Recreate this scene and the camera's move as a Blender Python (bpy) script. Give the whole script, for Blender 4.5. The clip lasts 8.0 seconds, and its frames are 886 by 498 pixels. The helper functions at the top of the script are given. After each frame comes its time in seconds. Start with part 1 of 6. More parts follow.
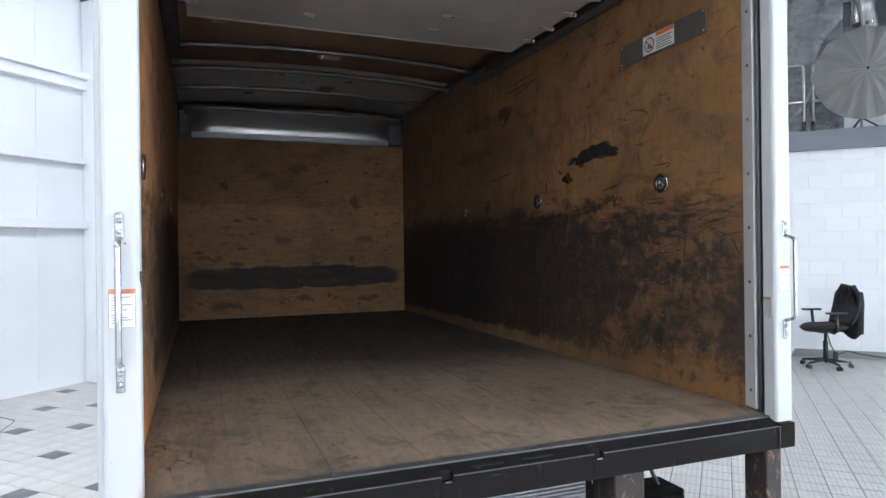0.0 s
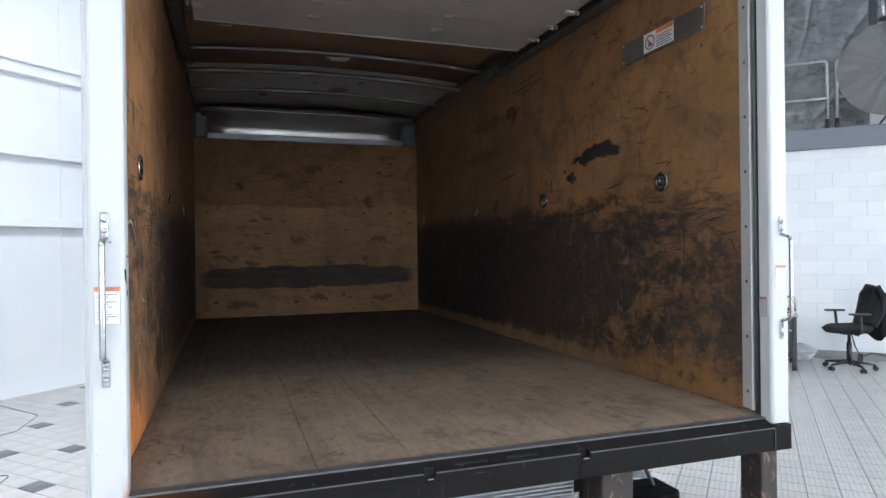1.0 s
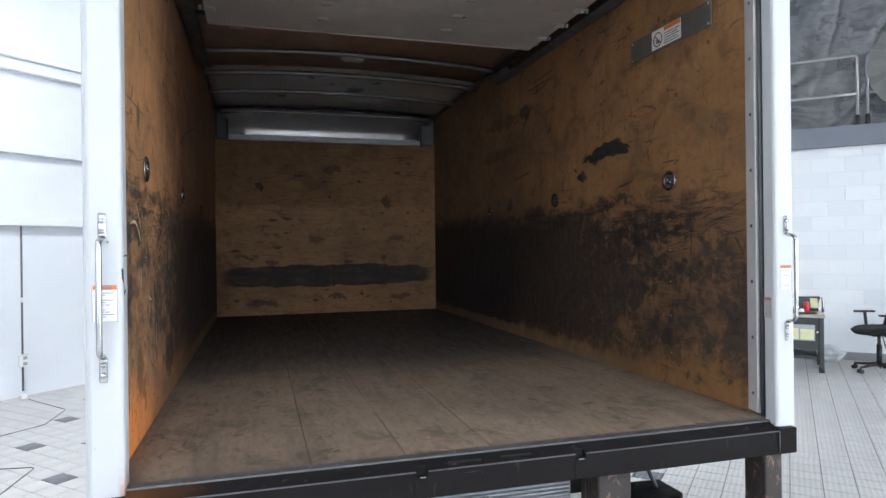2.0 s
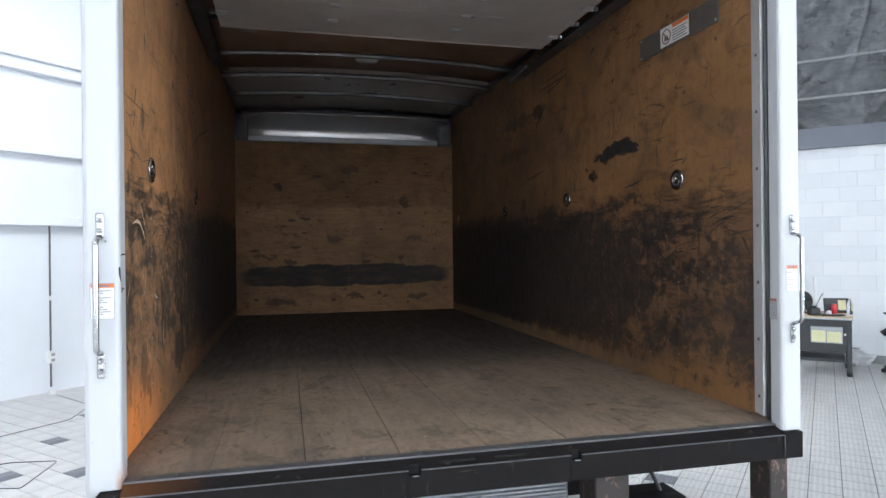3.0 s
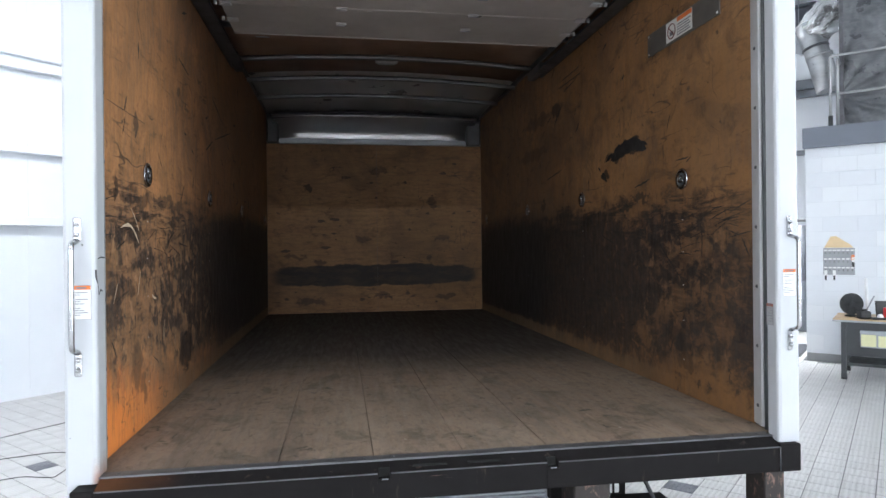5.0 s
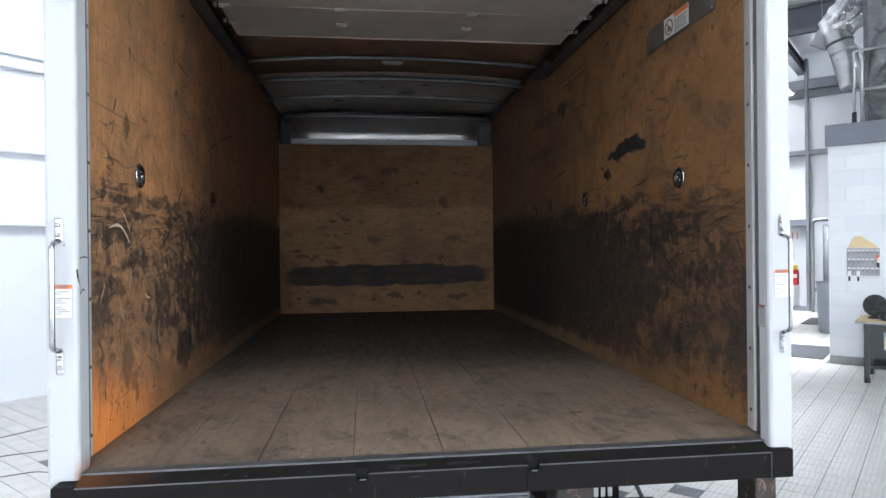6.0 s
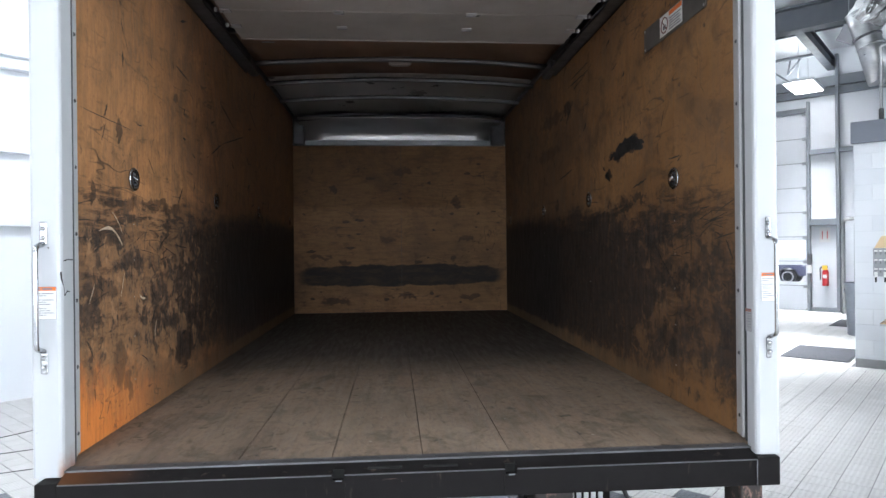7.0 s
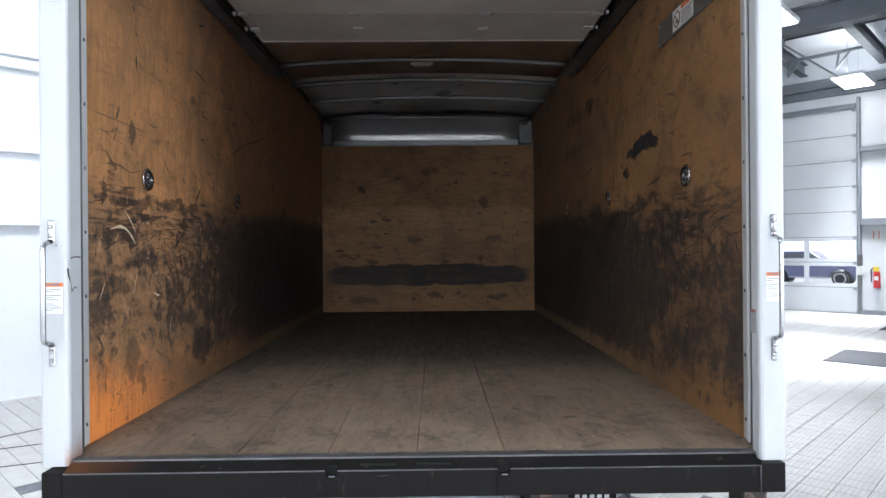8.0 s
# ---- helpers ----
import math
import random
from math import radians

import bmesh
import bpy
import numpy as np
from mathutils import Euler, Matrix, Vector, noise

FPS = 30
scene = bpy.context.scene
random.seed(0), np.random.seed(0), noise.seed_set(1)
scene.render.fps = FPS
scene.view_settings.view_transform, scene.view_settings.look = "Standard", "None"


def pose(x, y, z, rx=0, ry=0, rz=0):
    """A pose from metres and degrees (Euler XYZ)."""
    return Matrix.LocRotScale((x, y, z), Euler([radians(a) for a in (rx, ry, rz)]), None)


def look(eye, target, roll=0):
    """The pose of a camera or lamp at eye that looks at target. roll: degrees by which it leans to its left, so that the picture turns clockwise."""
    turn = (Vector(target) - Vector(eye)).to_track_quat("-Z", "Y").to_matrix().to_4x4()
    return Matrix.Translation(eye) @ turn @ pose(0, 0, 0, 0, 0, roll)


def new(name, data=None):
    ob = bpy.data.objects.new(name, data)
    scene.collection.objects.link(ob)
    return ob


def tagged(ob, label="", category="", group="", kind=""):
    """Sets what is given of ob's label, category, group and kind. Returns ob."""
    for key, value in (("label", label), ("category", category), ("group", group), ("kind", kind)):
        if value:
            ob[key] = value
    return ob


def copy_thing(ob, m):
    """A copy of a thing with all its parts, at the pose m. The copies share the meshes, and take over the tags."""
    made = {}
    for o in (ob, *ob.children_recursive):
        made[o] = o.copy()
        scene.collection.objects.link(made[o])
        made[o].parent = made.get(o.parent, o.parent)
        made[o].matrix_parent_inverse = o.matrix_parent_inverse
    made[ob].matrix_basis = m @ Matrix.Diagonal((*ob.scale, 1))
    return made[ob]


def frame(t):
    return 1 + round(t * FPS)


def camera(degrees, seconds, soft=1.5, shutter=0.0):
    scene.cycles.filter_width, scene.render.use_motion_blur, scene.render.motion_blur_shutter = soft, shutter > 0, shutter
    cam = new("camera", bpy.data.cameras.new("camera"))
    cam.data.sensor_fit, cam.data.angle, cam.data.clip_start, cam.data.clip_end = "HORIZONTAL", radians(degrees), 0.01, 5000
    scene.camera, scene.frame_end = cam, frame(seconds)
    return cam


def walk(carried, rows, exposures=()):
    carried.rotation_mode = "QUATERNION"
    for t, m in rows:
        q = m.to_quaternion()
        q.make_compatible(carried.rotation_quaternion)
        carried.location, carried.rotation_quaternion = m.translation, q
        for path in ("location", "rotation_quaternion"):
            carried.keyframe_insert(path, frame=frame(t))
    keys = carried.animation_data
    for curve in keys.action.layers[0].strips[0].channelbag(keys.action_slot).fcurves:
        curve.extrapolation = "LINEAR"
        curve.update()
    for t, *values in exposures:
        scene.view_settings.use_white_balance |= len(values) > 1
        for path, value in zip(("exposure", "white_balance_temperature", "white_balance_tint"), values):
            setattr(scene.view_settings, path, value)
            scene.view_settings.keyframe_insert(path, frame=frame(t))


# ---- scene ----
cam = camera(70.0, 8.0)
PATH = [
    (0, (-0.982, -1.828, 1.542), (-0.262, 0.037, 1.542), -0.7),
    (0.5, (-0.922, -1.861, 1.541), (-0.238, 0.019, 1.54), -0.7),
    (1, (-0.861, -1.888, 1.538), (-0.216, 0.005, 1.538), -0.7),
    (1.5, (-0.808, -1.912, 1.539), (-0.205, -0.005, 1.538), -0.7),
    (3, (-0.655, -1.964, 1.535), (-0.176, -0.022, 1.535), -0.6),
    (3.5, (-0.6, -1.976, 1.53), (-0.162, -0.024, 1.532), -0.6),
    (4, (-0.541, -1.989, 1.535), (-0.141, -0.029, 1.537), -0.6),
    (4.5, (-0.47, -1.999, 1.546), (-0.111, -0.032, 1.546), -0.6),
    (6, (-0.25, -2.012, 1.543), (-0.008, -0.026, 1.543), -0.6),
    (6.5, (-0.169, -2.017, 1.546), (0.033, -0.027, 1.547), -0.6),
    (7, (-0.085, -2.028, 1.552), (0.07, -0.034, 1.551), -0.6),
    (7.5, (-0.002, -2.033, 1.551), (0.089, -0.036, 1.549), -0.5),
    (8, (0.071, -2.034, 1.544), (0.096, -0.034, 1.545), -0.5),
]
walk(cam, [(t, look(eye, target, roll)) for t, eye, target, roll in PATH])

# ---- world, lamps, exposure ----
BED, WIDE, LONG, TOP = 0.86, 1.17, 4.97, 3.0      # truck bed height, half width, box length, wood top
QUARTER = math.sqrt(0.5)


def hall(u, v, z=0.0):
    """The hall stands at 45 degrees to the truck: u runs to its far wall, v to its side wall."""
    return Vector(((u - v) * QUARTER, (u + v) * QUARTER, z))


HALL = Matrix.Rotation(radians(45), 4, "Z")
LAMP_W, LAMP_Z = 225.0, 5.0
# most are unseen lamps, added for brightness; only those at u > 8 show
LAMPS = [(-3.4, -1.6, 0.45), (-3.6, 2.6, 0.25), (0.6, 3.4, 1.0), (4.3, 1.8, 0.45), (8.93, 1.68, 1.15), (14.3, 1.63, 0.5),
         (-1.8, -4.6, 0.32), (-0.2, -6.0, 0.35), (-9.0, -10.5, 3.2), (-11.0, -8.6, 3.1), (-6.8, -1.6, 0.35)]
world = bpy.data.worlds.new("sky")
scene.world = world
world.use_nodes = True
sky = world.node_tree.nodes.new("ShaderNodeTexSky")
sky.sky_type, sky.sun_disc, sky.sun_elevation, sky.sun_rotation = "NISHITA", False, radians(35), radians(200)
sky.dust_density, sky.ozone_density = 0.0, 4.0
world.node_tree.links.new(sky.outputs[0], world.node_tree.nodes["Background"].inputs[0])
world.node_tree.nodes["Background"].inputs[1].default_value = 0.15
sun = new("sun", bpy.data.lights.new("sun", "SUN"))
sun.data.energy, sun.data.angle, sun.data.color = 5.0, radians(0.5), (1.0, 0.95, 0.88)
sun.matrix_world = look((0, 0, 20), (-4, 9, 6))
scene.view_settings.exposure = -0.2


# ---- building helpers ----
def part(name, bm, material, parent=None, label=""):
    """Links a bmesh as one mesh object, under a thing or a part."""
    data = bpy.data.meshes.new(name)
    bm.normal_update()
    bm.to_mesh(data)
    bm.free()
    data.materials.append(material)
    ob = new(name, data)
    ob.parent = parent
    return tagged(ob, label) if label else ob


def thing(name, m, label, category, group="", kind=""):
    """An Empty at a thing's base, that its parts hang under."""
    ob = new(name)
    ob.matrix_basis = m
    ob.empty_display_size = 0.1
    return tagged(ob, label, category, group, kind)


def fresh():
    return bmesh.new()


def merge(bm, other, m=None):
    if m is not None:
        bmesh.ops.transform(other, matrix=m, verts=other.verts)
    keep = bpy.data.meshes.new("keep")
    other.to_mesh(keep)
    other.free()
    bm.from_mesh(keep)
    bpy.data.meshes.remove(keep)
    return bm


def box(bm, x0, x1, y0, y1, z0, z1, bevel=0.0, m=None, segments=1):
    b = bmesh.new()
    bmesh.ops.create_cube(b, size=1.0)
    bmesh.ops.transform(b, verts=b.verts, matrix=Matrix.Translation(((x0 + x1) / 2, (y0 + y1) / 2, (z0 + z1) / 2)) @ Matrix.Diagonal((x1 - x0, y1 - y0, z1 - z0, 1)))
    if bevel:
        bmesh.ops.bevel(b, geom=b.edges[:], offset=bevel, segments=segments, affect="EDGES", profile=0.5)
    return merge(bm, b, m)


def boxed(*a, **k):
    return box(fresh(), *a, **k)


def rod(bm, p, q, r, r2=None, n=14):
    """A round bar from p to q."""
    p, q = Vector(p), Vector(q)
    b = bmesh.new()
    bmesh.ops.create_cone(b, cap_ends=True, segments=n, radius1=r, radius2=r if r2 is None else r2, depth=(q - p).length)
    for f in b.faces:
        f.smooth = len(f.verts) == 4
    return merge(bm, b, Matrix.Translation((p + q) / 2) @ (q - p).to_track_quat("Z", "Y").to_matrix().to_4x4())


def sweep(bm, points, r, n=10, closed=False):
    """A bent tube of radius r through the points."""
    pts = [Vector(p) for p in points]
    k, rings, side = len(pts), [], None
    for i, p in enumerate(pts):
        a = pts[(i - 1) % k] if closed or i else p
        b = pts[(i + 1) % k] if closed or i < k - 1 else p
        d = (b - a).normalized()
        side = (side - d * side.dot(d)).normalized() if side is not None else d.orthogonal().normalized()
        up = d.cross(side)
        rings.append([bm.verts.new(p + (side * math.cos(t) + up * math.sin(t)) * r) for t in (2 * math.pi * j / n for j in range(n))])
    for i in range(k if closed else k - 1):
        one, two = rings[i], rings[(i + 1) % k]
        for j in range(n):
            bm.faces.new((one[j], one[(j + 1) % n], two[(j + 1) % n], two[j])).smooth = True
    if not closed:
        bm.faces.new(rings[0][::-1]), bm.faces.new(rings[-1])
    return bm


def bend(points, radius=0.03, steps=5):
    """Rounds the corners of a line of points."""
    pts = [Vector(p) for p in points]
    out = [pts[0]]
    for a, b, c in zip(pts, pts[1:], pts[2:]):
        p, q = b + (a - b).normalized() * radius, b + (c - b).normalized() * radius
        out += [p.lerp(b, s).lerp(b.lerp(q, s), s) for s in (i / steps for i in range(steps + 1))]
    return out + [pts[-1]]


def lathe(bm, profile, n=24, m=None):
    """Turns a profile of (radius, height) round z."""
    b = bmesh.new()
    rings = [[b.verts.new((r * math.cos(2 * math.pi * j / n), r * math.sin(2 * math.pi * j / n), z)) for j in range(n)] for r, z in profile]
    for one, two in zip(rings, rings[1:]):
        for j in range(n):
            b.faces.new((one[j], one[(j + 1) % n], two[(j + 1) % n], two[j])).smooth = True
    if profile[0][0] > 1e-5:
        b.faces.new(rings[0][::-1])
    if profile[-1][0] > 1e-5:
        b.faces.new(rings[-1])
    bmesh.ops.remove_doubles(b, verts=b.verts, dist=1e-5)
    bmesh.ops.recalc_face_normals(b, faces=b.faces)
    return merge(bm, b, m)


def extrude(bm, outline, axis, a, b, bevel=0.0):
    """A prism: an outline in the plane across axis, from a to b along it."""
    def at(p, w):
        return {"x": (w, p[0], p[1]), "y": (p[0], w, p[1]), "z": (p[0], p[1], w)}[axis]
    k = bmesh.new()
    one, two = [k.verts.new(at(p, a)) for p in outline], [k.verts.new(at(p, b)) for p in outline]
    k.faces.new(one), k.faces.new(two[::-1])
    for i in range(len(outline)):
        j = (i + 1) % len(outline)
        k.faces.new((one[j], one[i], two[i], two[j]))
    bmesh.ops.recalc_face_normals(k, faces=k.faces)
    if bevel:
        bmesh.ops.bevel(k, geom=k.edges[:], offset=bevel, segments=1, affect="EDGES", profile=0.5)
    return merge(bm, k)


def sheet(bm, nu, nv, place, thick=0.0):
    """A grid of (nu+1) x (nv+1) points, place(s, t) with s and t from 0 to 1, given a thickness."""
    b = bmesh.new()
    vs = [[b.verts.new(place(i / nu, j / nv)) for j in range(nv + 1)] for i in range(nu + 1)]
    fs = [b.faces.new((vs[i][j], vs[i + 1][j], vs[i + 1][j + 1], vs[i][j + 1])) for i in range(nu) for j in range(nv)]
    for f in fs:
        f.smooth = True
    if thick:
        bmesh.ops.recalc_face_normals(b, faces=b.faces)
        bmesh.ops.solidify(b, geom=b.faces[:], thickness=thick)
    return merge(bm, b)


# ---- materials ----
class Nodes:
    """Helpers for building node materials."""

    def __init__(self, name):
        self.material = bpy.data.materials.new(name)
        self.material.use_nodes = True
        self.tree = self.material.node_tree
        self.bsdf = self.tree.nodes["Principled BSDF"]
        self.coord = self.make("TexCoord").outputs["Object"]

    def make(self, kind, **props):
        n = self.tree.nodes.new("ShaderNode" + kind)
        for key, value in props.items():
            setattr(n, key, value)
        return n

    def feed(self, socket, value):
        if isinstance(value, bpy.types.NodeSocket):
            self.tree.links.new(value, socket)
        elif isinstance(value, tuple) and len(value) == 3 and socket.type == "RGBA":
            socket.default_value = (*value, 1.0)
        else:
            socket.default_value = value

    def set(self, **values):
        for key, value in values.items():
            self.feed(self.bsdf.inputs[key.replace("_", " ")], value)
        return self

    def math(self, op, a, b=0.0, clamp=False):
        n = self.make("Math", operation=op, use_clamp=clamp)
        self.feed(n.inputs[0], a), self.feed(n.inputs[1], b)
        return n.outputs[0]

    def scaled(self, factors, vector=None, turn=(0, 0, 0)):
        n = self.make("Mapping")
        self.feed(n.inputs["Vector"], vector or self.coord)
        n.inputs["Scale"].default_value = factors
        n.inputs["Rotation"].default_value = turn
        return n.outputs[0]

    def noise(self, scale, detail=4.0, rough=0.6, warp=0.0, vector=None):
        n = self.make("TexNoise")
        self.feed(n.inputs["Vector"], vector or self.coord)
        for key, value in (("Scale", scale), ("Detail", detail), ("Roughness", rough), ("Distortion", warp)):
            n.inputs[key].default_value = value
        return n.outputs[0]

    def span(self, value, a, b, c=0.0, d=1.0):
        n = self.make("MapRange", interpolation_type="SMOOTHSTEP")
        for socket, v in zip(n.inputs, (value, a, b, c, d)):
            self.feed(socket, v)
        return n.outputs[0]

    def mix(self, factor, a, b, blend="MIX"):
        n = self.make("MixRGB", blend_type=blend)
        for socket, v in zip(n.inputs, (factor, a, b)):
            self.feed(socket, v)
        return n.outputs[0]

    def axes(self):
        n = self.make("SeparateXYZ")
        self.feed(n.inputs[0], self.coord)
        return n.outputs

    def luck(self):
        return self.make("ObjectInfo").outputs["Random"]

    def each(self):
        """A chance value for each piece, whether an object of its own or an island."""
        return self.math("FRACT", self.math("ADD", self.luck(), self.make("NewGeometry").outputs["Random Per Island"]))

    def bump(self, height, strength=0.2, distance=0.002):
        n = self.make("Bump")
        n.inputs["Strength"].default_value, n.inputs["Distance"].default_value = strength, distance
        self.feed(n.inputs["Height"], height)
        self.feed(self.bsdf.inputs["Normal"], n.outputs[0])
        return self


def plain(name, colour, rough=0.5, metal=0.0, vary=0.12, scale=6.0, bump=0.0, dirt=0.0, dirt_colour=(0.1, 0.09, 0.08)):
    """A painted, plastic or metal surface with slight unevenness, and dirt where asked."""
    n = Nodes(name)
    low = n.noise(scale, 5.0, 0.65)
    c = n.mix(n.span(low, 0.3, 0.7), tuple(x * (1 - vary) for x in colour), tuple(min(1.0, x * (1 + vary * 0.6)) for x in colour))
    if dirt:
        c = n.mix(n.math("MULTIPLY", n.span(n.noise(scale * 3.1, 8.0, 0.75, 0.4), 0.55, 0.78), dirt), c, dirt_colour)
    n.set(Base_Color=c, Metallic=metal, Roughness=n.span(n.noise(scale * 2.3, 4.0), 0.2, 0.8, max(0.02, rough - 0.08), min(1.0, rough + 0.1)))
    if bump:
        n.bump(n.noise(scale * 12, 4.0), bump)
    return n.material


def glowing(name, colour, strength):
    n = Nodes(name)
    n.set(Base_Color=(0.9, 0.9, 0.9), Emission_Color=colour, Emission_Strength=strength)
    return n.material


def glass(name, rough=0.02, tint=(0.95, 0.97, 1.0)):
    n = Nodes(name)
    n.set(Base_Color=tint, Roughness=rough, Transmission_Weight=1.0, IOR=1.45)
    return n.material


def plywood(name, across, blots, kind):
    """Old plywood lining. across: the object axis that runs along the wall. blots: (along, height, half length, half height, strength)."""
    n = Nodes(name)
    ax = n.axes()
    s, z = ax[across], ax[2]
    flat = n.make("CombineXYZ")
    n.feed(flat.inputs[0], s), n.feed(flat.inputs[1], z)
    flat.inputs[2].default_value = {"left": 3.0, "right": 9.0, "back": 17.0}[kind]
    flat = flat.outputs[0]
    along = (1.0, 8.0, 1.0) if kind == "back" else (8.0, 1.0, 1.0)

    def layer(c, mask, strength, colour):
        return n.mix(n.math("MULTIPLY", mask, strength), c, colour)

    def off(scale, detail, rough, warp, factors, turn=0.0):
        return n.noise(scale, detail, rough, warp, n.scaled(factors, flat, (0, 0, turn)))

    def times(a, b):
        return n.math("MULTIPLY", a, b)

    # veneer: broad tone, fibre, and the curved figure of rotary-cut ply
    broad = n.noise(1.2, 4.0, 0.55, 0.5, flat)
    # left and head bases are raised to stand in for light missing there
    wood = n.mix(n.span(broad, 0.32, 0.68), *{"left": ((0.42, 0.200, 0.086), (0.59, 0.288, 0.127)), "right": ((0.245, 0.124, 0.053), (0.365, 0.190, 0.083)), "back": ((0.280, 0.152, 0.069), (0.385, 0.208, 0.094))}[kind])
    wood = layer(wood, n.luck(), 0.16, (0.22, 0.125, 0.06))
    grain = off(5.0, 7.0, 0.68, 0.5, along)
    wood = layer(wood, n.span(grain, 0.56, 0.40), 0.28 if kind == "right" else 0.38, (0.16, 0.08, 0.035))
    figure = off(0.9, 2.0, 0.45, 0.4, (0.35, 1.0, 1.0) if kind == "back" else (1.0, 0.32, 1.0))
    rings = n.math("ABSOLUTE", n.math("SUBTRACT", n.math("FRACT", times(figure, 17.0)), 0.5))
    wood = layer(wood, times(n.span(rings, 0.20, 0.02), n.span(broad, 0.35, 0.6)), 0.20 if kind == "back" else 0.34, (0.17, 0.082, 0.034))
    # smoky haze, wiped dirt and small dark flecks
    haze = n.span(off(1.5, 6.0, 0.68, 0.9, (1.0, 1.0, 4.0)), 0.44, 0.66)
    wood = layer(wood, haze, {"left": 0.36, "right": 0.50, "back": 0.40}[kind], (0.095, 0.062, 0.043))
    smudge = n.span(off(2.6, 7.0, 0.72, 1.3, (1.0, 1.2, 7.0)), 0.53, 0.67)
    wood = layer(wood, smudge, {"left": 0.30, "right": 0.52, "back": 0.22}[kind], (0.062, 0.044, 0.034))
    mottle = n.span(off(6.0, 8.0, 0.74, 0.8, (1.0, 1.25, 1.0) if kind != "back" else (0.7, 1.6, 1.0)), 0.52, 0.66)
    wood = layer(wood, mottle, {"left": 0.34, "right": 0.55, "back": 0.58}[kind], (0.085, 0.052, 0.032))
    fine = n.span(off(30.0, 6.0, 0.8, 0.2, (1.0, 1.0, 1.0)), 0.50, 0.64)
    wood = layer(wood, fine, 0.30, (0.11, 0.062, 0.032))
    fleck = n.span(off(11.0, 5.0, 0.62, 0.3, (0.55, 1.9, 1.0) if kind == "back" else (1.5, 0.8, 1.0), 0.0 if kind == "back" else 0.35), 0.645, 0.70)
    wood = layer(wood, fleck, 0.75, (0.045, 0.032, 0.027))
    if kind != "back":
        # grime smudges, with the box's inward fall of light painted in as darker brown
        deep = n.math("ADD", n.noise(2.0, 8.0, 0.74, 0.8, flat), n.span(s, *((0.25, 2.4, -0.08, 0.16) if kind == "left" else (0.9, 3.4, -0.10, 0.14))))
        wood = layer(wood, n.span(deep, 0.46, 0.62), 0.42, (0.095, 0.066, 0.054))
    edge = times(n.math("SUBTRACT", n.noise(4.0, 6.0, 0.7, 0.3, flat), 0.5), 0.5)
    zz = n.math("ADD", z, edge)
    dark = (0.0235, 0.0200, 0.0202)
    if kind != "back":
        left = kind == "left"
        # the belt that loads have rubbed black: solid deep inside, torn into patches by the door
        ragged = times(n.math("SUBTRACT", off(7.0, 8.0, 0.76, 0.3, (1.0, 1.0, 5.0)), 0.5), 0.55)
        zf = n.math("ADD", z, ragged)
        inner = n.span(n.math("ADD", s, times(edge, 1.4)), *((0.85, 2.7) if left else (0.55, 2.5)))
        foot = n.math("SUBTRACT", 1.00 if left else 0.945, times(n.span(s, 0.6, 2.4), 0.05))
        low = n.span(n.math("SUBTRACT", zf, foot), -0.04, 0.16 if left else 0.10)
        belt = times(low, n.span(zz, 1.80, 1.66))
        # browned and greyed wood all through the belt
        wood = layer(wood, times(n.span(zf, 0.98, 1.12), n.span(zz, 1.82, 1.64)), 0.42 if left else 0.58, (0.235, 0.142, 0.082) if left else (0.125, 0.074, 0.043))
        big = off(4.2, 4.0, 0.6, 0.6, (0.95, 1.0, 1.0) if left else (0.75, 1.1, 1.0))
        small = off(15.0, 7.0, 0.74, 0.5, (1.0, 1.0, 1.0) if left else (0.7, 1.0, 1.0), 0.3)
        mass = n.math("ADD", times(big, 0.5), times(small, 0.5))
        mass = n.math("SUBTRACT", mass, n.span(zz, 1.5, 1.8, 0.0, 0.09))
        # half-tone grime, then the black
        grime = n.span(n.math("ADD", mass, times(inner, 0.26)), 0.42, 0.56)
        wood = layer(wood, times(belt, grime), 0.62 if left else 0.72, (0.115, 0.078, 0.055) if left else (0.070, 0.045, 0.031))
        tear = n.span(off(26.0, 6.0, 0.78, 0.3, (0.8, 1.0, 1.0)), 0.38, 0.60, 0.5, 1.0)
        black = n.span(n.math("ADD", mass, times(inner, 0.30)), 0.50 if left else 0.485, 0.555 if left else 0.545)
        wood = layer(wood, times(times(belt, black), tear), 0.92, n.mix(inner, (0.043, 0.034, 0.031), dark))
        # level rub bands
        for height, half, strength in ((1.69, 0.075, 0.85), (1.47, 0.035, 0.55), (1.28, 0.05, 0.45)):
            band = times(n.span(zz, height - 2.2 * half, height - half * 0.5), n.span(zz, height + 2.0 * half, height + half * 0.5))
            lines = n.span(off(5.5, 8.0, 0.76, 0.6, (0.55, 3.2, height)), 0.44, 0.58)
            wood = layer(wood, times(band, lines), strength, dark)
        dash = n.span(off(9.0, 5.0, 0.62, 0.3, (2.6, 0.7, 2.0), 0.3 if left else -0.3), 0.60, 0.66)
        wood = layer(wood, times(dash, belt), 0.7, (0.038, 0.030, 0.027))
        # worn-through pale spots
        bare = n.span(off(10.0, 6.0, 0.72, 0.5, (1.1, 0.9, 3.0), 0.5), 0.56, 0.64)
        wood = layer(wood, times(times(bare, belt), n.span(inner, 0.95, 0.2)), 0.70 if left else 0.45, (0.42, 0.238, 0.128) if left else (0.25, 0.142, 0.070))
        graze = n.span(off(5.0, 6.0, 0.7, 0.4, (0.7, 6.0, 3.0), -0.08), 0.60, 0.66)
        wood = layer(wood, times(graze, n.span(zz, 1.2, 1.6)), 0.45, (0.045, 0.032, 0.026))
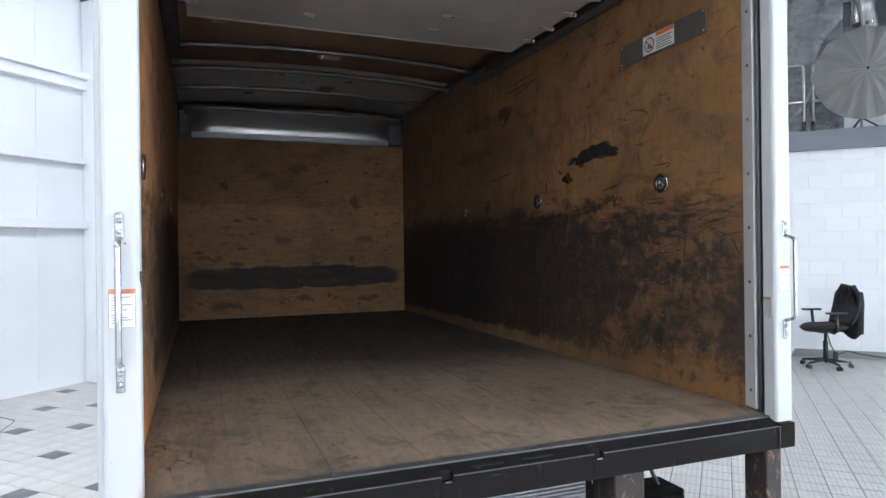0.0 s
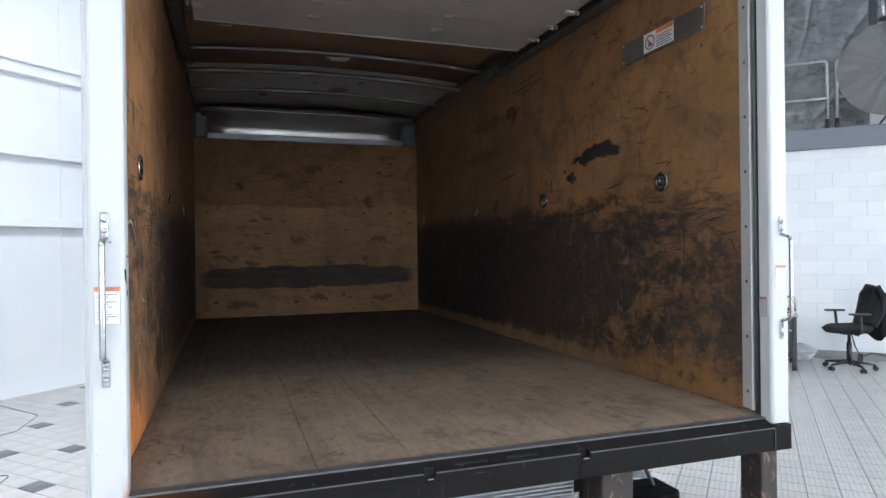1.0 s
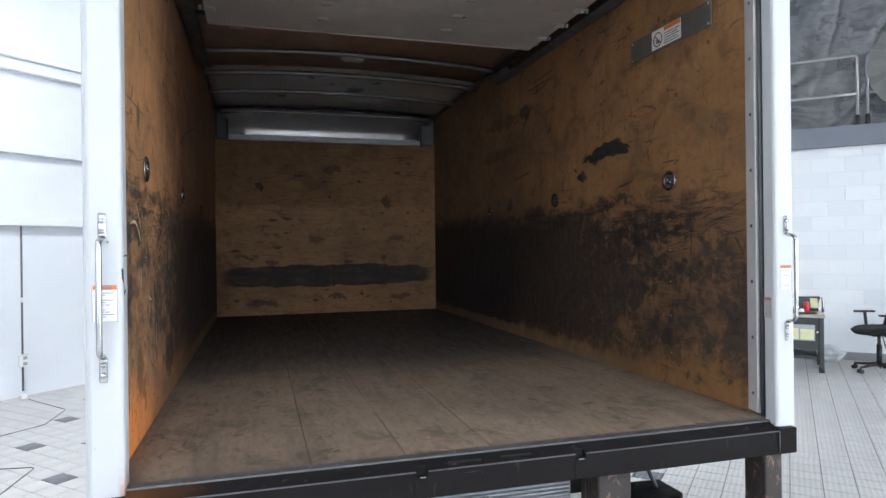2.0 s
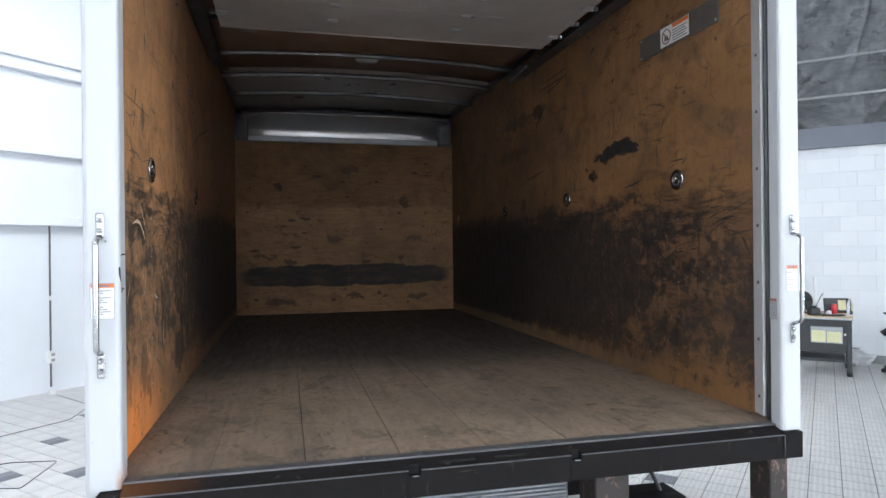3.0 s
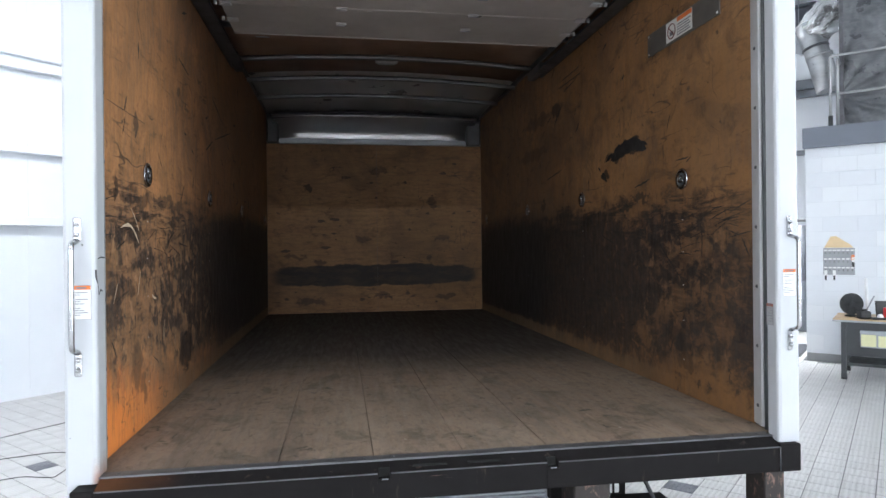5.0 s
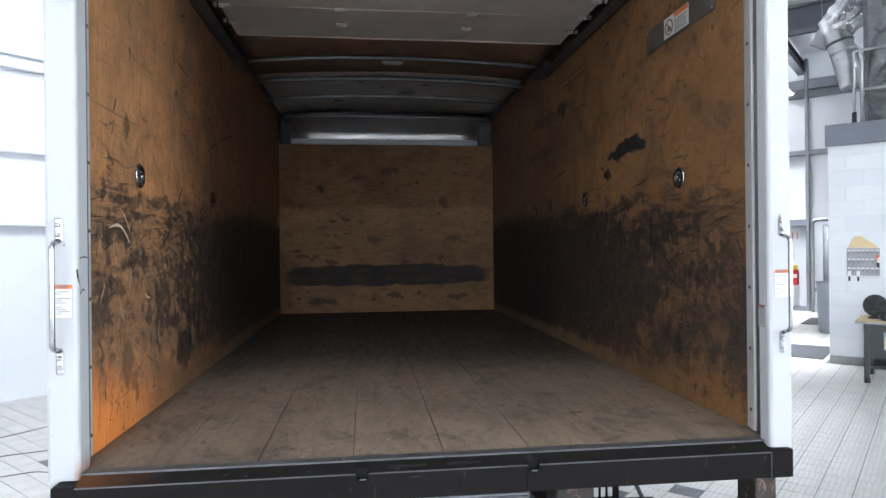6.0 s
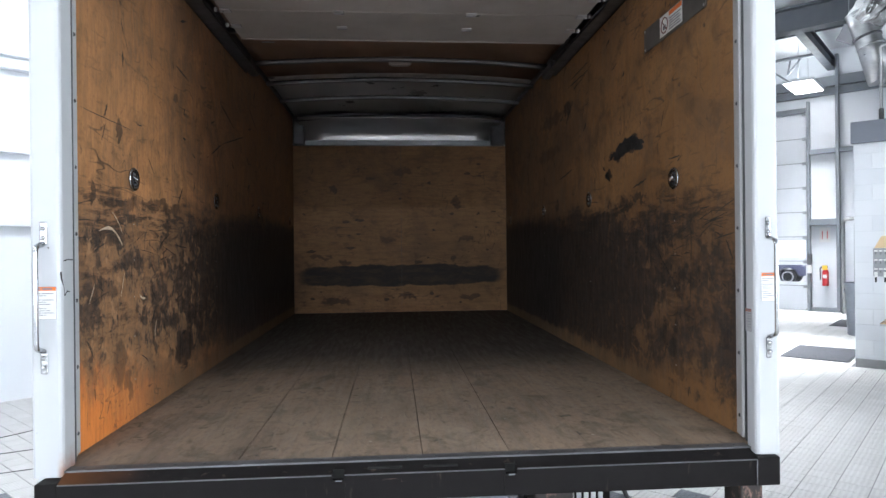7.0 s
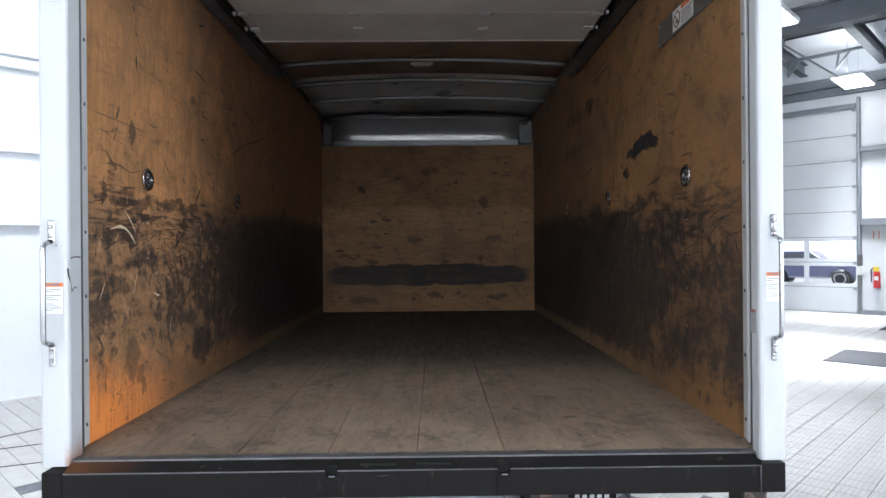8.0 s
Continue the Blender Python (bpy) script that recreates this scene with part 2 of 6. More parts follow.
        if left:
            # warm bounced light on the lower corner by the door, painted into the wood
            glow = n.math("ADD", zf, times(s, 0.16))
            warm_glow = times(n.span(glow, 1.26, 0.98), n.span(s, 1.25, 0.30))
            wood = layer(wood, warm_glow, 0.86, n.mix(n.span(grain, 0.4, 0.6), (0.78, 0.225, 0.052), (0.93, 0.31, 0.076)))
            specks = n.span(off(24.0, 4.0, 0.6, 0.2, (1.0, 1.2, 6.0)), 0.63, 0.68)
            wood = layer(wood, times(specks, n.span(z, 1.25, 1.0)), 0.6, (0.10, 0.04, 0.02))
    # scratches
    for k, (fx, fz, turn, lo) in enumerate(((1.0, 5.0, 0.5, 0.010), (4.0, 1.0, -0.2, 0.008), (1.5, 3.5, -0.7, 0.008))):
        line = n.math("ABSOLUTE", n.math("SUBTRACT", off(1.7 + k * 0.6, 2.0, 0.4, 0.3, (fx, fz, 1.0 + k), turn), 0.5))
        here = n.span(off(2.3 + k, 3.0, 0.5, 0.0, (1, 1, 2.0 + k)), 0.56, 0.64)
        wood = layer(wood, times(n.span(line, lo, 0.0), here), 0.75, (0.04, 0.03, 0.025))
    ws0 = n.math("ADD", s, times(edge, 0.12 if kind == "back" else 1.1))
    wz0 = n.math("ADD", z, times(edge, 0.2))
    ws1 = n.math("ADD", s, times(n.math("SUBTRACT", n.noise(9.0, 6.0, 0.6, 0.0, flat), 0.5), 0.22))
    wz1 = n.math("ADD", z, times(n.math("SUBTRACT", off(10.0, 6.0, 0.6, 0.0, (1, 1, 3)), 0.5), 0.20))
    for cs, cz, rs, rz, strength in blots:
        ws, wz = (ws0, wz0) if rs > 0.5 else (ws1, wz1)
        power = 4.0 if rs > 0.5 else 2.0
        d = n.math("ADD", n.math("POWER", n.math("DIVIDE", n.math("ABSOLUTE", n.math("SUBTRACT", ws, cs)), rs), power),
                   n.math("POWER", n.math("DIVIDE", n.math("ABSOLUTE", n.math("SUBTRACT", wz, cz)), rz), power))
        if kind == "back" and rs > 0.5:
            strength = n.span(off(6.0, 8.0, 0.75, 0.4, (0.6, 2.0, 4.0)), 0.34, 0.58, 0.80, 0.97)
        wood = layer(wood, n.span(d, *((1.3, 0.8) if kind == "back" else (2.2, 0.25))) if rs > 0.5 else n.span(d, 1.2, 0.6), strength, dark)
    # a scuffed pale strip that the loads never reach, just over the floor
    if kind != "back":
        hem = times(n.span(n.math("ADD", z, times(ragged, 0.16)), 0.955, 0.925), n.span(s, 0.6, 1.4))
        wood = layer(wood, hem, 0.62, (0.21, 0.132, 0.074))
    n.set(Base_Color=wood, Roughness=n.span(grain, 0.3, 0.7, 0.52, 0.72), Specular_IOR_Level=0.3)
    n.bump(n.math("ADD", grain, n.noise(30.0, 6.0, 0.8, 0.0, flat)), 0.38, 0.003)
    return n.material


def planking():
    """Worn grey-brown floor boards, grain along the truck."""
    n = Nodes("worn_boards")
    luck = n.luck()
    shift = n.make("CombineXYZ")
    n.feed(shift.inputs[2], n.math("MULTIPLY", luck, 40.0))
    at = n.make("VectorMath", operation="ADD")
    n.feed(at.inputs[0], n.coord), n.feed(at.inputs[1], shift.outputs[0])
    at = at.outputs[0]
    grain = n.noise(4.0, 7.0, 0.65, 0.5, n.scaled((9.0, 1.0, 1.0), at))
    c = n.mix(n.span(grain, 0.3, 0.72), (0.205, 0.150, 0.108), (0.290, 0.215, 0.157))
    c = n.mix(n.math("MULTIPLY", luck, 0.2), c, (0.24, 0.185, 0.14))
    c = n.mix(n.span(n.noise(1.6, 5.0, 0.6, 0.6), 0.42, 0.70, 0.0, 0.55), c, (0.13, 0.10, 0.08))
    c = n.mix(n.span(n.noise(5.0, 8.0, 0.75, 0.8, n.scaled((1.1, 0.9, 1.0))), 0.50, 0.64, 0.0, 0.72), c, (0.085, 0.064, 0.048))
    c = n.mix(n.span(n.noise(16.0, 3.0, 0.5, 0.6), 0.66, 0.71, 0.0, 0.8), c, (0.04, 0.034, 0.028))
    c = n.mix(n.span(n.noise(30.0, 7.0, 0.8, 0.3, n.scaled((1.5, 0.6, 1.0))), 0.46, 0.62, 0.0, 0.45), c, (0.085, 0.064, 0.047))
    c = n.mix(n.span(n.noise(7.0, 9.0, 0.82, 0.5, n.scaled((1.0, 0.7, 1.0))), 0.52, 0.62, 0.0, 0.28), c, (0.085, 0.064, 0.047))
    c = n.mix(n.span(n.noise(2.6, 7.0, 0.7, 0.5, n.scaled((1, 1, 7))), 0.5, 0.72, 0.0, 0.35), c, (0.30, 0.25, 0.195))
    lane = n.noise(2.2, 6.0, 0.66, 0.4, n.scaled((4.2, 0.32, 1.0)))
    c = n.mix(n.span(lane, 0.52, 0.66, 0.0, 0.40), c, (0.10, 0.080, 0.065))
    c = n.mix(n.span(lane, 0.48, 0.36, 0.0, 0.24), c, (0.29, 0.235, 0.185))
    scrape = n.math("ABSOLUTE", n.math("SUBTRACT", n.noise(2.4, 3.0, 0.5, 0.5, n.scaled((3.0, 0.7, 2.0), None, (0, 0, 0.5))), 0.5))
    c = n.mix(n.math("MULTIPLY", n.span(scrape, 0.008, 0.0), n.span(n.noise(3.1, 3.0), 0.52, 0.62, 0.0, 0.7)), c, (0.05, 0.04, 0.034))
    c = n.mix(n.span(n.noise(24.0, 2.0, 0.5, 0.0, n.scaled((1, 1, 5))), 0.765, 0.79, 0.0, 0.5), c, (0.55, 0.52, 0.48))
    # boards turn black towards the head of the box, with a ragged start
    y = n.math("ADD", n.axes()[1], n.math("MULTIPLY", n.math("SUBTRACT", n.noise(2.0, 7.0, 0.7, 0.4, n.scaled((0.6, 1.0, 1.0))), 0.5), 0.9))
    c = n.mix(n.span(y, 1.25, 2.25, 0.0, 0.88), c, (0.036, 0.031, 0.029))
    n.set(Base_Color=c, Roughness=n.span(grain, 0.3, 0.7, 0.5, 0.75), Specular_IOR_Level=0.35)
    n.bump(n.math("ADD", grain, n.noise(35.0, 6.0, 0.8)), 0.6, 0.003)
    return n.material


def floor_tile(name, colour):
    """Glazed floor tile with a raised anti-slip tread."""
    n = Nodes(name)
    c = n.mix(n.math("MULTIPLY", n.each(), 0.5), colour, tuple(x * 0.88 for x in colour))
    c = n.mix(n.span(n.noise(0.8, 6.0, 0.7), 0.45, 0.75, 0.0, 0.35), c, tuple(x * 0.75 for x in colour))
    wave = n.make("TexVoronoi")
    n.feed(wave.inputs["Vector"], n.scaled((62.0, 31.0, 1.0)))
    wave.inputs["Scale"].default_value, wave.inputs["Randomness"].default_value = 1.0, 0.0
    studs = n.span(wave.outputs["Distance"], 0.2, 0.42, 1.0, 0.0)
    n.set(Base_Color=n.mix(n.math("MULTIPLY", studs, 0.45), c, tuple(x * 0.6 for x in colour)), Roughness=n.span(n.noise(5.0, 5.0), 0.3, 0.7, 0.28, 0.5))
    n.bump(studs, 0.8, 0.003)
    return n.material


def black_steel(name="black_steel", rusty=0.0):
    """Black-painted steel, scuffed to dull metal and rust."""
    n = Nodes(name)
    c = n.mix(n.noise(3.0, 4.0), (0.0075, 0.0068, 0.0072), (0.0155, 0.0138, 0.0142))
    scuff = n.span(n.noise(7.0, 9.0, 0.8, 0.5, n.scaled((0.8, 1.0, 7.0))), 0.64, 0.68)
    c = n.mix(n.math("MULTIPLY", scuff, 0.8), c, (0.16, 0.11, 0.095))
    c = n.mix(n.math("MULTIPLY", n.span(n.math("ADD", n.axes()[0], n.math("MULTIPLY", n.noise(4.0, 5.0), 0.4)), -0.62, -1.0), n.math("MULTIPLY", n.span(n.axes()[2], 0.834, 0.84), rusty)), c, (0.11, 0.042, 0.016))
    drip = n.span(n.noise(9.0, 5.0, 0.6, 0.2, n.scaled((2.6, 2.6, 0.35))), 0.62, 0.70)
    c = n.mix(n.math("MULTIPLY", drip, 0.35), c, (0.10, 0.075, 0.06))
    n.set(Base_Color=c, Roughness=n.span(n.noise(14.0, 6.0), 0.3, 0.7, 0.5, 0.7), Specular_IOR_Level=0.08)
    n.bump(n.noise(30.0, 5.0), 0.15, 0.001)
    return n.material


def rusty_paint():
    n = Nodes("rusty_black_paint")
    c = n.mix(n.span(n.noise(30.0, 8.0, 0.75, 0.3, n.scaled((1.0, 1.0, 0.5))), 0.54, 0.64), (0.028, 0.022, 0.02), (0.22, 0.13, 0.10))
    n.set(Base_Color=c, Roughness=0.6)
    n.bump(n.noise(60.0, 5.0), 0.2, 0.001)
    return n.material


def post_paint():
    """White enamel with a few chips and drips of dirt."""
    n = Nodes("white_enamel")
    c = n.mix(n.noise(2.0, 5.0), (0.50, 0.52, 0.545), (0.555, 0.57, 0.59))
    x, _, z = n.axes()
    # orange at the left post's foot is warm bounced light put into the paint
    rust = n.math("MULTIPLY", n.span(n.math("ADD", z, n.math("MULTIPLY", n.noise(12.0, 6.0, 0.7), 0.12)), 0.99, 0.90), n.math("MULTIPLY", n.span(x, -1.15, -1.13), n.span(x, -0.9, -1.1)))
    c = n.mix(n.math("MULTIPLY", rust, 0.75), c, (0.32, 0.12, 0.05))
    c = n.mix(n.span(n.noise(7.0, 7.0, 0.7, 0.2, n.scaled((1.6, 1.6, 0.35))), 0.6, 0.85, 0.0, 0.35), c, (0.5, 0.49, 0.47))
    c = n.mix(n.span(n.noise(38.0, 3.0, 0.5), 0.775, 0.79, 0.0, 0.85), c, (0.12, 0.11, 0.10))
    n.set(Base_Color=c, Roughness=n.span(n.noise(6.0, 4.0), 0.3, 0.7, 0.36, 0.5), Specular_IOR_Level=0.3)
    return n.material


def brushed(name, colour, rough, stretch=(1.0, 1.0, 1.0)):
    n = Nodes(name)
    streak = n.noise(8.0, 6.0, 0.7, 0.1, n.scaled(stretch))
    c = n.mix(n.span(streak, 0.3, 0.7), tuple(x * 0.8 for x in colour), colour)
    c = n.mix(n.span(n.noise(5.0, 7.0, 0.7), 0.58, 0.8, 0.0, 0.5), c, tuple(x * 0.45 for x in colour))
    n.set(Base_Color=c, Metallic=1.0, Roughness=n.span(streak, 0.3, 0.7, rough - 0.08, rough + 0.12))
    return n.material


def block_paint():
    n = Nodes("painted_block")
    c = n.mix(n.each(), (0.71, 0.735, 0.775), (0.77, 0.79, 0.82))
    c = n.mix(n.span(n.noise(2.5, 6.0, 0.7), 0.5, 0.8, 0.0, 0.3), c, (0.66, 0.67, 0.69))
    n.set(Base_Color=c, Roughness=0.55)
    n.bump(n.noise(45.0, 6.0, 0.7), 0.5, 0.003)
    return n.material


def crumpled(name, colour, metal, rough, crease=0.7):
    """Plastic sheeting or foil, creased."""
    n = Nodes(name)
    a = n.noise(2.2, 6.0, 0.6, 1.5)
    n.set(Base_Color=n.mix(n.span(a, 0.3, 0.7), tuple(x * 0.8 for x in colour), colour), Metallic=metal, Roughness=rough)
    n.bump(n.math("ADD", a, n.noise(9.0, 5.0, 0.6, 1.0)), crease, 0.03)
    return n.material


def sheeting():
    """Thin grey plastic sheeting: fold lines from packing, fine crinkles, a dull shine."""
    n = Nodes("grey_sheeting")
    crinkle = n.noise(5.0, 8.0, 0.66, 0.8, n.scaled((1.0, 0.6, 1.6)))
    c = n.mix(n.span(crinkle, 0.35, 0.65), (0.115, 0.12, 0.127), (0.175, 0.18, 0.188))
    n.set(Base_Color=c, Metallic=0.25, Roughness=n.span(n.noise(3.0, 5.0), 0.3, 0.7, 0.24, 0.40), Specular_IOR_Level=0.5)
    n.bump(n.math("ADD", crinkle, n.math("MULTIPLY", n.noise(22.0, 5.0, 0.7, 0.5), 0.35)), 0.7, 0.018)
    return n.material


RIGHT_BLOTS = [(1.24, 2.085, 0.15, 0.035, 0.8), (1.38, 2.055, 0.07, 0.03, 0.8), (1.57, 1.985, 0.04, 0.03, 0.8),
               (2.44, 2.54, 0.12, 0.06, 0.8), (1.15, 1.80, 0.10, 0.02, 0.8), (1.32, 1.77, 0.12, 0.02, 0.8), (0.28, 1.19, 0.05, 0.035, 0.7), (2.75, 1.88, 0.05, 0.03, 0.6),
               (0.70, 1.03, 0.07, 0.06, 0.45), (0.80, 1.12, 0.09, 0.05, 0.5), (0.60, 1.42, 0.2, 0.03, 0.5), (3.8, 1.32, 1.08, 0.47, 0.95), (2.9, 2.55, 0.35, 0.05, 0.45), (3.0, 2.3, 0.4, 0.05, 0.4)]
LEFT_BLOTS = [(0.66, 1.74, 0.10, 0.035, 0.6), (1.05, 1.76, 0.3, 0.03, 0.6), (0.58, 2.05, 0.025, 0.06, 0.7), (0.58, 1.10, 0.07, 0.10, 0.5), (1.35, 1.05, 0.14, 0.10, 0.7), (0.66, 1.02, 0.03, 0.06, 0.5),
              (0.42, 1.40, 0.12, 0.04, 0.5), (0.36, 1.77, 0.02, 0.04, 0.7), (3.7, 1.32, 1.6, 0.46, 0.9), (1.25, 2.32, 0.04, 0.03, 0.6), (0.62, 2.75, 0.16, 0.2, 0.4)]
BACK_BLOTS = [(0.0, 1.262, 1.09, 0.112, 0.95), (-0.73, 2.20, 0.05, 0.055, 0.75), (0.62, 2.06, 0.05, 0.07, 0.6), (-0.62, 1.42, 0.05, 0.05, 0.6), (-0.88, 1.47, 0.12, 0.03, 0.55),
              (0.06, 1.03, 0.10, 0.03, 0.6), (-0.72, 0.98, 0.16, 0.04, 0.6), (0.74, 1.02, 0.12, 0.035, 0.6), (0.58, 1.44, 0.05, 0.04, 0.6), (0.02, 2.40, 0.10, 0.03, 0.5),
              (-0.15, 1.66, 0.09, 0.04, 0.5), (0.72, 1.67, 0.10, 0.03, 0.5), (0.86, 1.92, 0.02, 0.02, 0.7)]
M = {
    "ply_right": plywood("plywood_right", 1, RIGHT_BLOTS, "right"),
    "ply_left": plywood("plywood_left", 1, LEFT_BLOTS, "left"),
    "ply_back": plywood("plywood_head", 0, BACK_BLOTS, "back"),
    "boards": planking(),
    "enamel": post_paint(),
    "steel": black_steel(),
    "sill": black_steel("black_sill_steel", 0.75),
    "rust": rusty_paint(),
    "alu": brushed("dull_aluminium", (0.62, 0.63, 0.65), 0.42, (3.0, 3.0, 0.4)),
    "cover": plain("pale_grey_cover", (0.56, 0.56, 0.57), 0.45, 0.15, 0.08, 5.0, 0.0, 0.3, (0.3, 0.29, 0.28)),
    "alu_cap": plain("bright_sheet_metal", (0.72, 0.71, 0.70), 0.36, 1.0, 0.04, 0.8),
    "cap": plain("dull_sheet_metal", (0.72, 0.71, 0.70), 0.32, 0.6, 0.08, 1.0),
    "galv": brushed("galvanised_steel", (0.42, 0.44, 0.47), 0.45, (2.0, 2.0, 2.0)),
    "bow": brushed("dull_galvanised_bow", (0.30, 0.31, 0.33), 0.5, (2.0, 2.0, 2.0)),
    "hole": plain("slot_black", (0.004, 0.004, 0.004), 0.9, 0.0, 0.1),
    "chrome": plain("chrome", (0.50, 0.505, 0.515), 0.20, 1.0, 0.1, 20.0),
    "seal": plain("grey_seal_rubber", (0.10, 0.105, 0.11), 0.5, 0.0, 0.2, 10.0),
    "rub": plain("pale_rub", (0.55, 0.45, 0.34), 0.7, 0.0, 0.2, 20.0),
    "rubber": plain("black_rubber", (0.018, 0.018, 0.019), 0.6, 0.0, 0.2, 10.0),
    # rail steel and roof sheet lightened to carry veiling haze in the darks
    "dark_metal": plain("dark_rail_steel", (0.125, 0.125, 0.135), 0.45, 0.4, 0.25, 8.0, 0.0, 0.4),
    "brown_roof": plain("brown_roof_sheet", (0.36, 0.215, 0.145), 0.5, 0.0, 0.25, 2.0, 0.0, 0.4),
    "door_paint": plain("grey_door_paint", (0.50, 0.47, 0.445), 0.45, 0.0, 0.1, 3.0, 0.05, 0.35, (0.22, 0.19, 0.17)),
    "sticker": plain("sticker_white", (0.78, 0.78, 0.77), 0.4, 0.0, 0.04),
    "orange": plain("sticker_orange", (0.80, 0.20, 0.04), 0.4, 0.0, 0.05),
    "sign_red": plain("sign_dark_red", (0.16, 0.03, 0.03), 0.5, 0.0, 0.05),
    "sticker_grey": plain("sticker_grey", (0.40, 0.40, 0.41), 0.5, 0.0, 0.06),
    "orange_dull": plain("sticker_dull_orange", (0.42, 0.10, 0.03), 0.5, 0.0, 0.08),
    "ink": plain("sticker_ink", (0.20, 0.20, 0.23), 0.5, 0.0, 0.05),
    "edge": plain("dull_edge_metal", (0.13, 0.13, 0.135), 0.5, 0.6, 0.2, 9.0, 0.0, 0.5),
    "lip": brushed("worn_lip_metal", (0.21, 0.213, 0.225), 0.45, (6.0, 1.0, 1.0)),
    "drag": plain("black_drag_mark", (0.022, 0.019, 0.019), 0.7, 0.0, 0.3, 20.0),
    "knot": plain("dark_knot", (0.09, 0.052, 0.028), 0.7, 0.0, 0.3, 30.0),
    "plate": plain("grey_plate", (0.125, 0.113, 0.105), 0.5, 0.2, 0.12, 5.0, 0.0, 0.2),
    "tile": floor_tile("pale_tile", (0.565, 0.555, 0.545)),
    "tile_dark": floor_tile("dark_tile", (0.10, 0.105, 0.125)),
    "grout": plain("grey_grout", (0.11, 0.11, 0.115), 0.8, 0.0, 0.15, 4.0),
    "block": block_paint(),
    "joint": plain("painted_joint", (0.66, 0.68, 0.71), 0.7, 0.0, 0.06, 6.0),
    "wall": plain("white_wall_panel", (0.74, 0.765, 0.805), 0.45, 0.0, 0.04, 0.7, 0.0, 0.05, (0.6, 0.6, 0.6)),
    "deck": plain("pale_roof_deck", (0.78, 0.80, 0.83), 0.6, 0.0, 0.08, 0.6),
    "beam": plain("grey_beam_paint", (0.075, 0.082, 0.098), 0.5, 0.0, 0.12, 2.0),
    "fascia": plain("blue_grey_fascia", (0.15, 0.165, 0.20), 0.45, 0.0, 0.08, 1.0),
    "frame_grey": plain("grey_frame_paint", (0.20, 0.215, 0.24), 0.45, 0.0, 0.1, 3.0),
    "base_grey": plain("grey_base", (0.27, 0.275, 0.28), 0.6, 0.0, 0.12, 3.0),
    "pipe": plain("pale_metal_pipe", (0.40, 0.405, 0.41), 0.36, 0.85, 0.1, 5.0),
    "tarp": sheeting(),
    "foil": crumpled("silver_foil", (0.62, 0.62, 0.62), 0.9, 0.2, 0.4),
    "duct": brushed("duct_metal", (0.55, 0.56, 0.57), 0.35, (1, 1, 3)),
    "cloth_grey": plain("umbrella_cloth", (0.37, 0.37, 0.36), 0.6, 0.0, 0.06, 2.0),
    "seam": plain("umbrella_seam", (0.42, 0.42, 0.41), 0.6, 0.0, 0.05),
    "black_plastic": plain("black_plastic", (0.02, 0.021, 0.023), 0.45, 0.0, 0.2, 12.0),
    "black_cloth": plain("black_fabric", (0.013, 0.014, 0.017), 0.85, 0.0, 0.3, 25.0, 0.3),
    "desk_metal": plain("charcoal_desk_paint", (0.045, 0.048, 0.052), 0.45, 0.0, 0.15, 5.0),
    "desk_wood": plain("pale_wood_top", (0.52, 0.36, 0.21), 0.5, 0.0, 0.15, 6.0, 0.0, 0.2),
    "paper_yellow": plain("pale_yellow_paper", (0.72, 0.70, 0.42), 0.7, 0.0, 0.08, 8.0),
    "paper": plain("white_paper", (0.8, 0.8, 0.8), 0.7, 0.0, 0.05),
    "tan": plain("tan_card", (0.72, 0.55, 0.33), 0.7, 0.0, 0.08, 5.0),
    "red": plain("red_enamel", (0.62, 0.03, 0.04), 0.35, 0.0, 0.08),
    "yellow": plain("yellow_plastic", (0.75, 0.55, 0.06), 0.4, 0.0, 0.08),
    "grey_plastic": plain("grey_plastic", (0.27, 0.30, 0.34), 0.5, 0.0, 0.1, 5.0),
    "mat": plain("charcoal_carpet", (0.045, 0.047, 0.055), 0.95, 0.0, 0.2, 30.0, 0.4),
    "key_grey": plain("key_board_grey", (0.33, 0.34, 0.36), 0.5, 0.0, 0.08),
    "bag": crumpled("grey_plastic_bag", (0.55, 0.56, 0.58), 0.0, 0.35),
    "glass": glass("clear_glass"),
    "bottle": glass("clear_plastic", 0.08),
    # car paint lightened to carry the glare of the window in front
    "car": plain("glare_blue_car_paint", (0.125, 0.135, 0.235), 0.2, 0.3, 0.1, 2.0),
    "asphalt": plain("pale_concrete_yard", (0.62, 0.62, 0.63), 0.85, 0.0, 0.12, 0.5),
    "lamp": glowing("lamp_panel", (0.95, 0.97, 1.0), 14.0),
}

# ---- hall: setting ----
UB, UF, VL = 8.0, 15.45, 6.42           # block wall, far wall, side wall
U0, V0, ROOF = -14.0, -14.0, 6.05


def setting(name, bm, material, label, category):
    ob = part(name, bm, material)
    ob.matrix_basis = HALL
    return tagged(ob, label, category, kind="structure")


floor = setting("floor", boxed(U0, UF + 0.3, V0, VL + 0.3, -0.45, -0.004), M["grout"], "pale square floor tiles with scattered dark ones and grey grout", "floor")
ground = tagged(part("ground", boxed(-120, 120, -120, 120, -0.65, -0.45), M["asphalt"]), "pale concrete yard outside the hall", "ground", kind="structure")
wall_side = setting("wall_side", boxed(U0 - 0.3, UF + 0.3, VL, VL + 0.3, 0, ROOF), M["wall"], "bright white metal wall with horizontal girts", "wall")
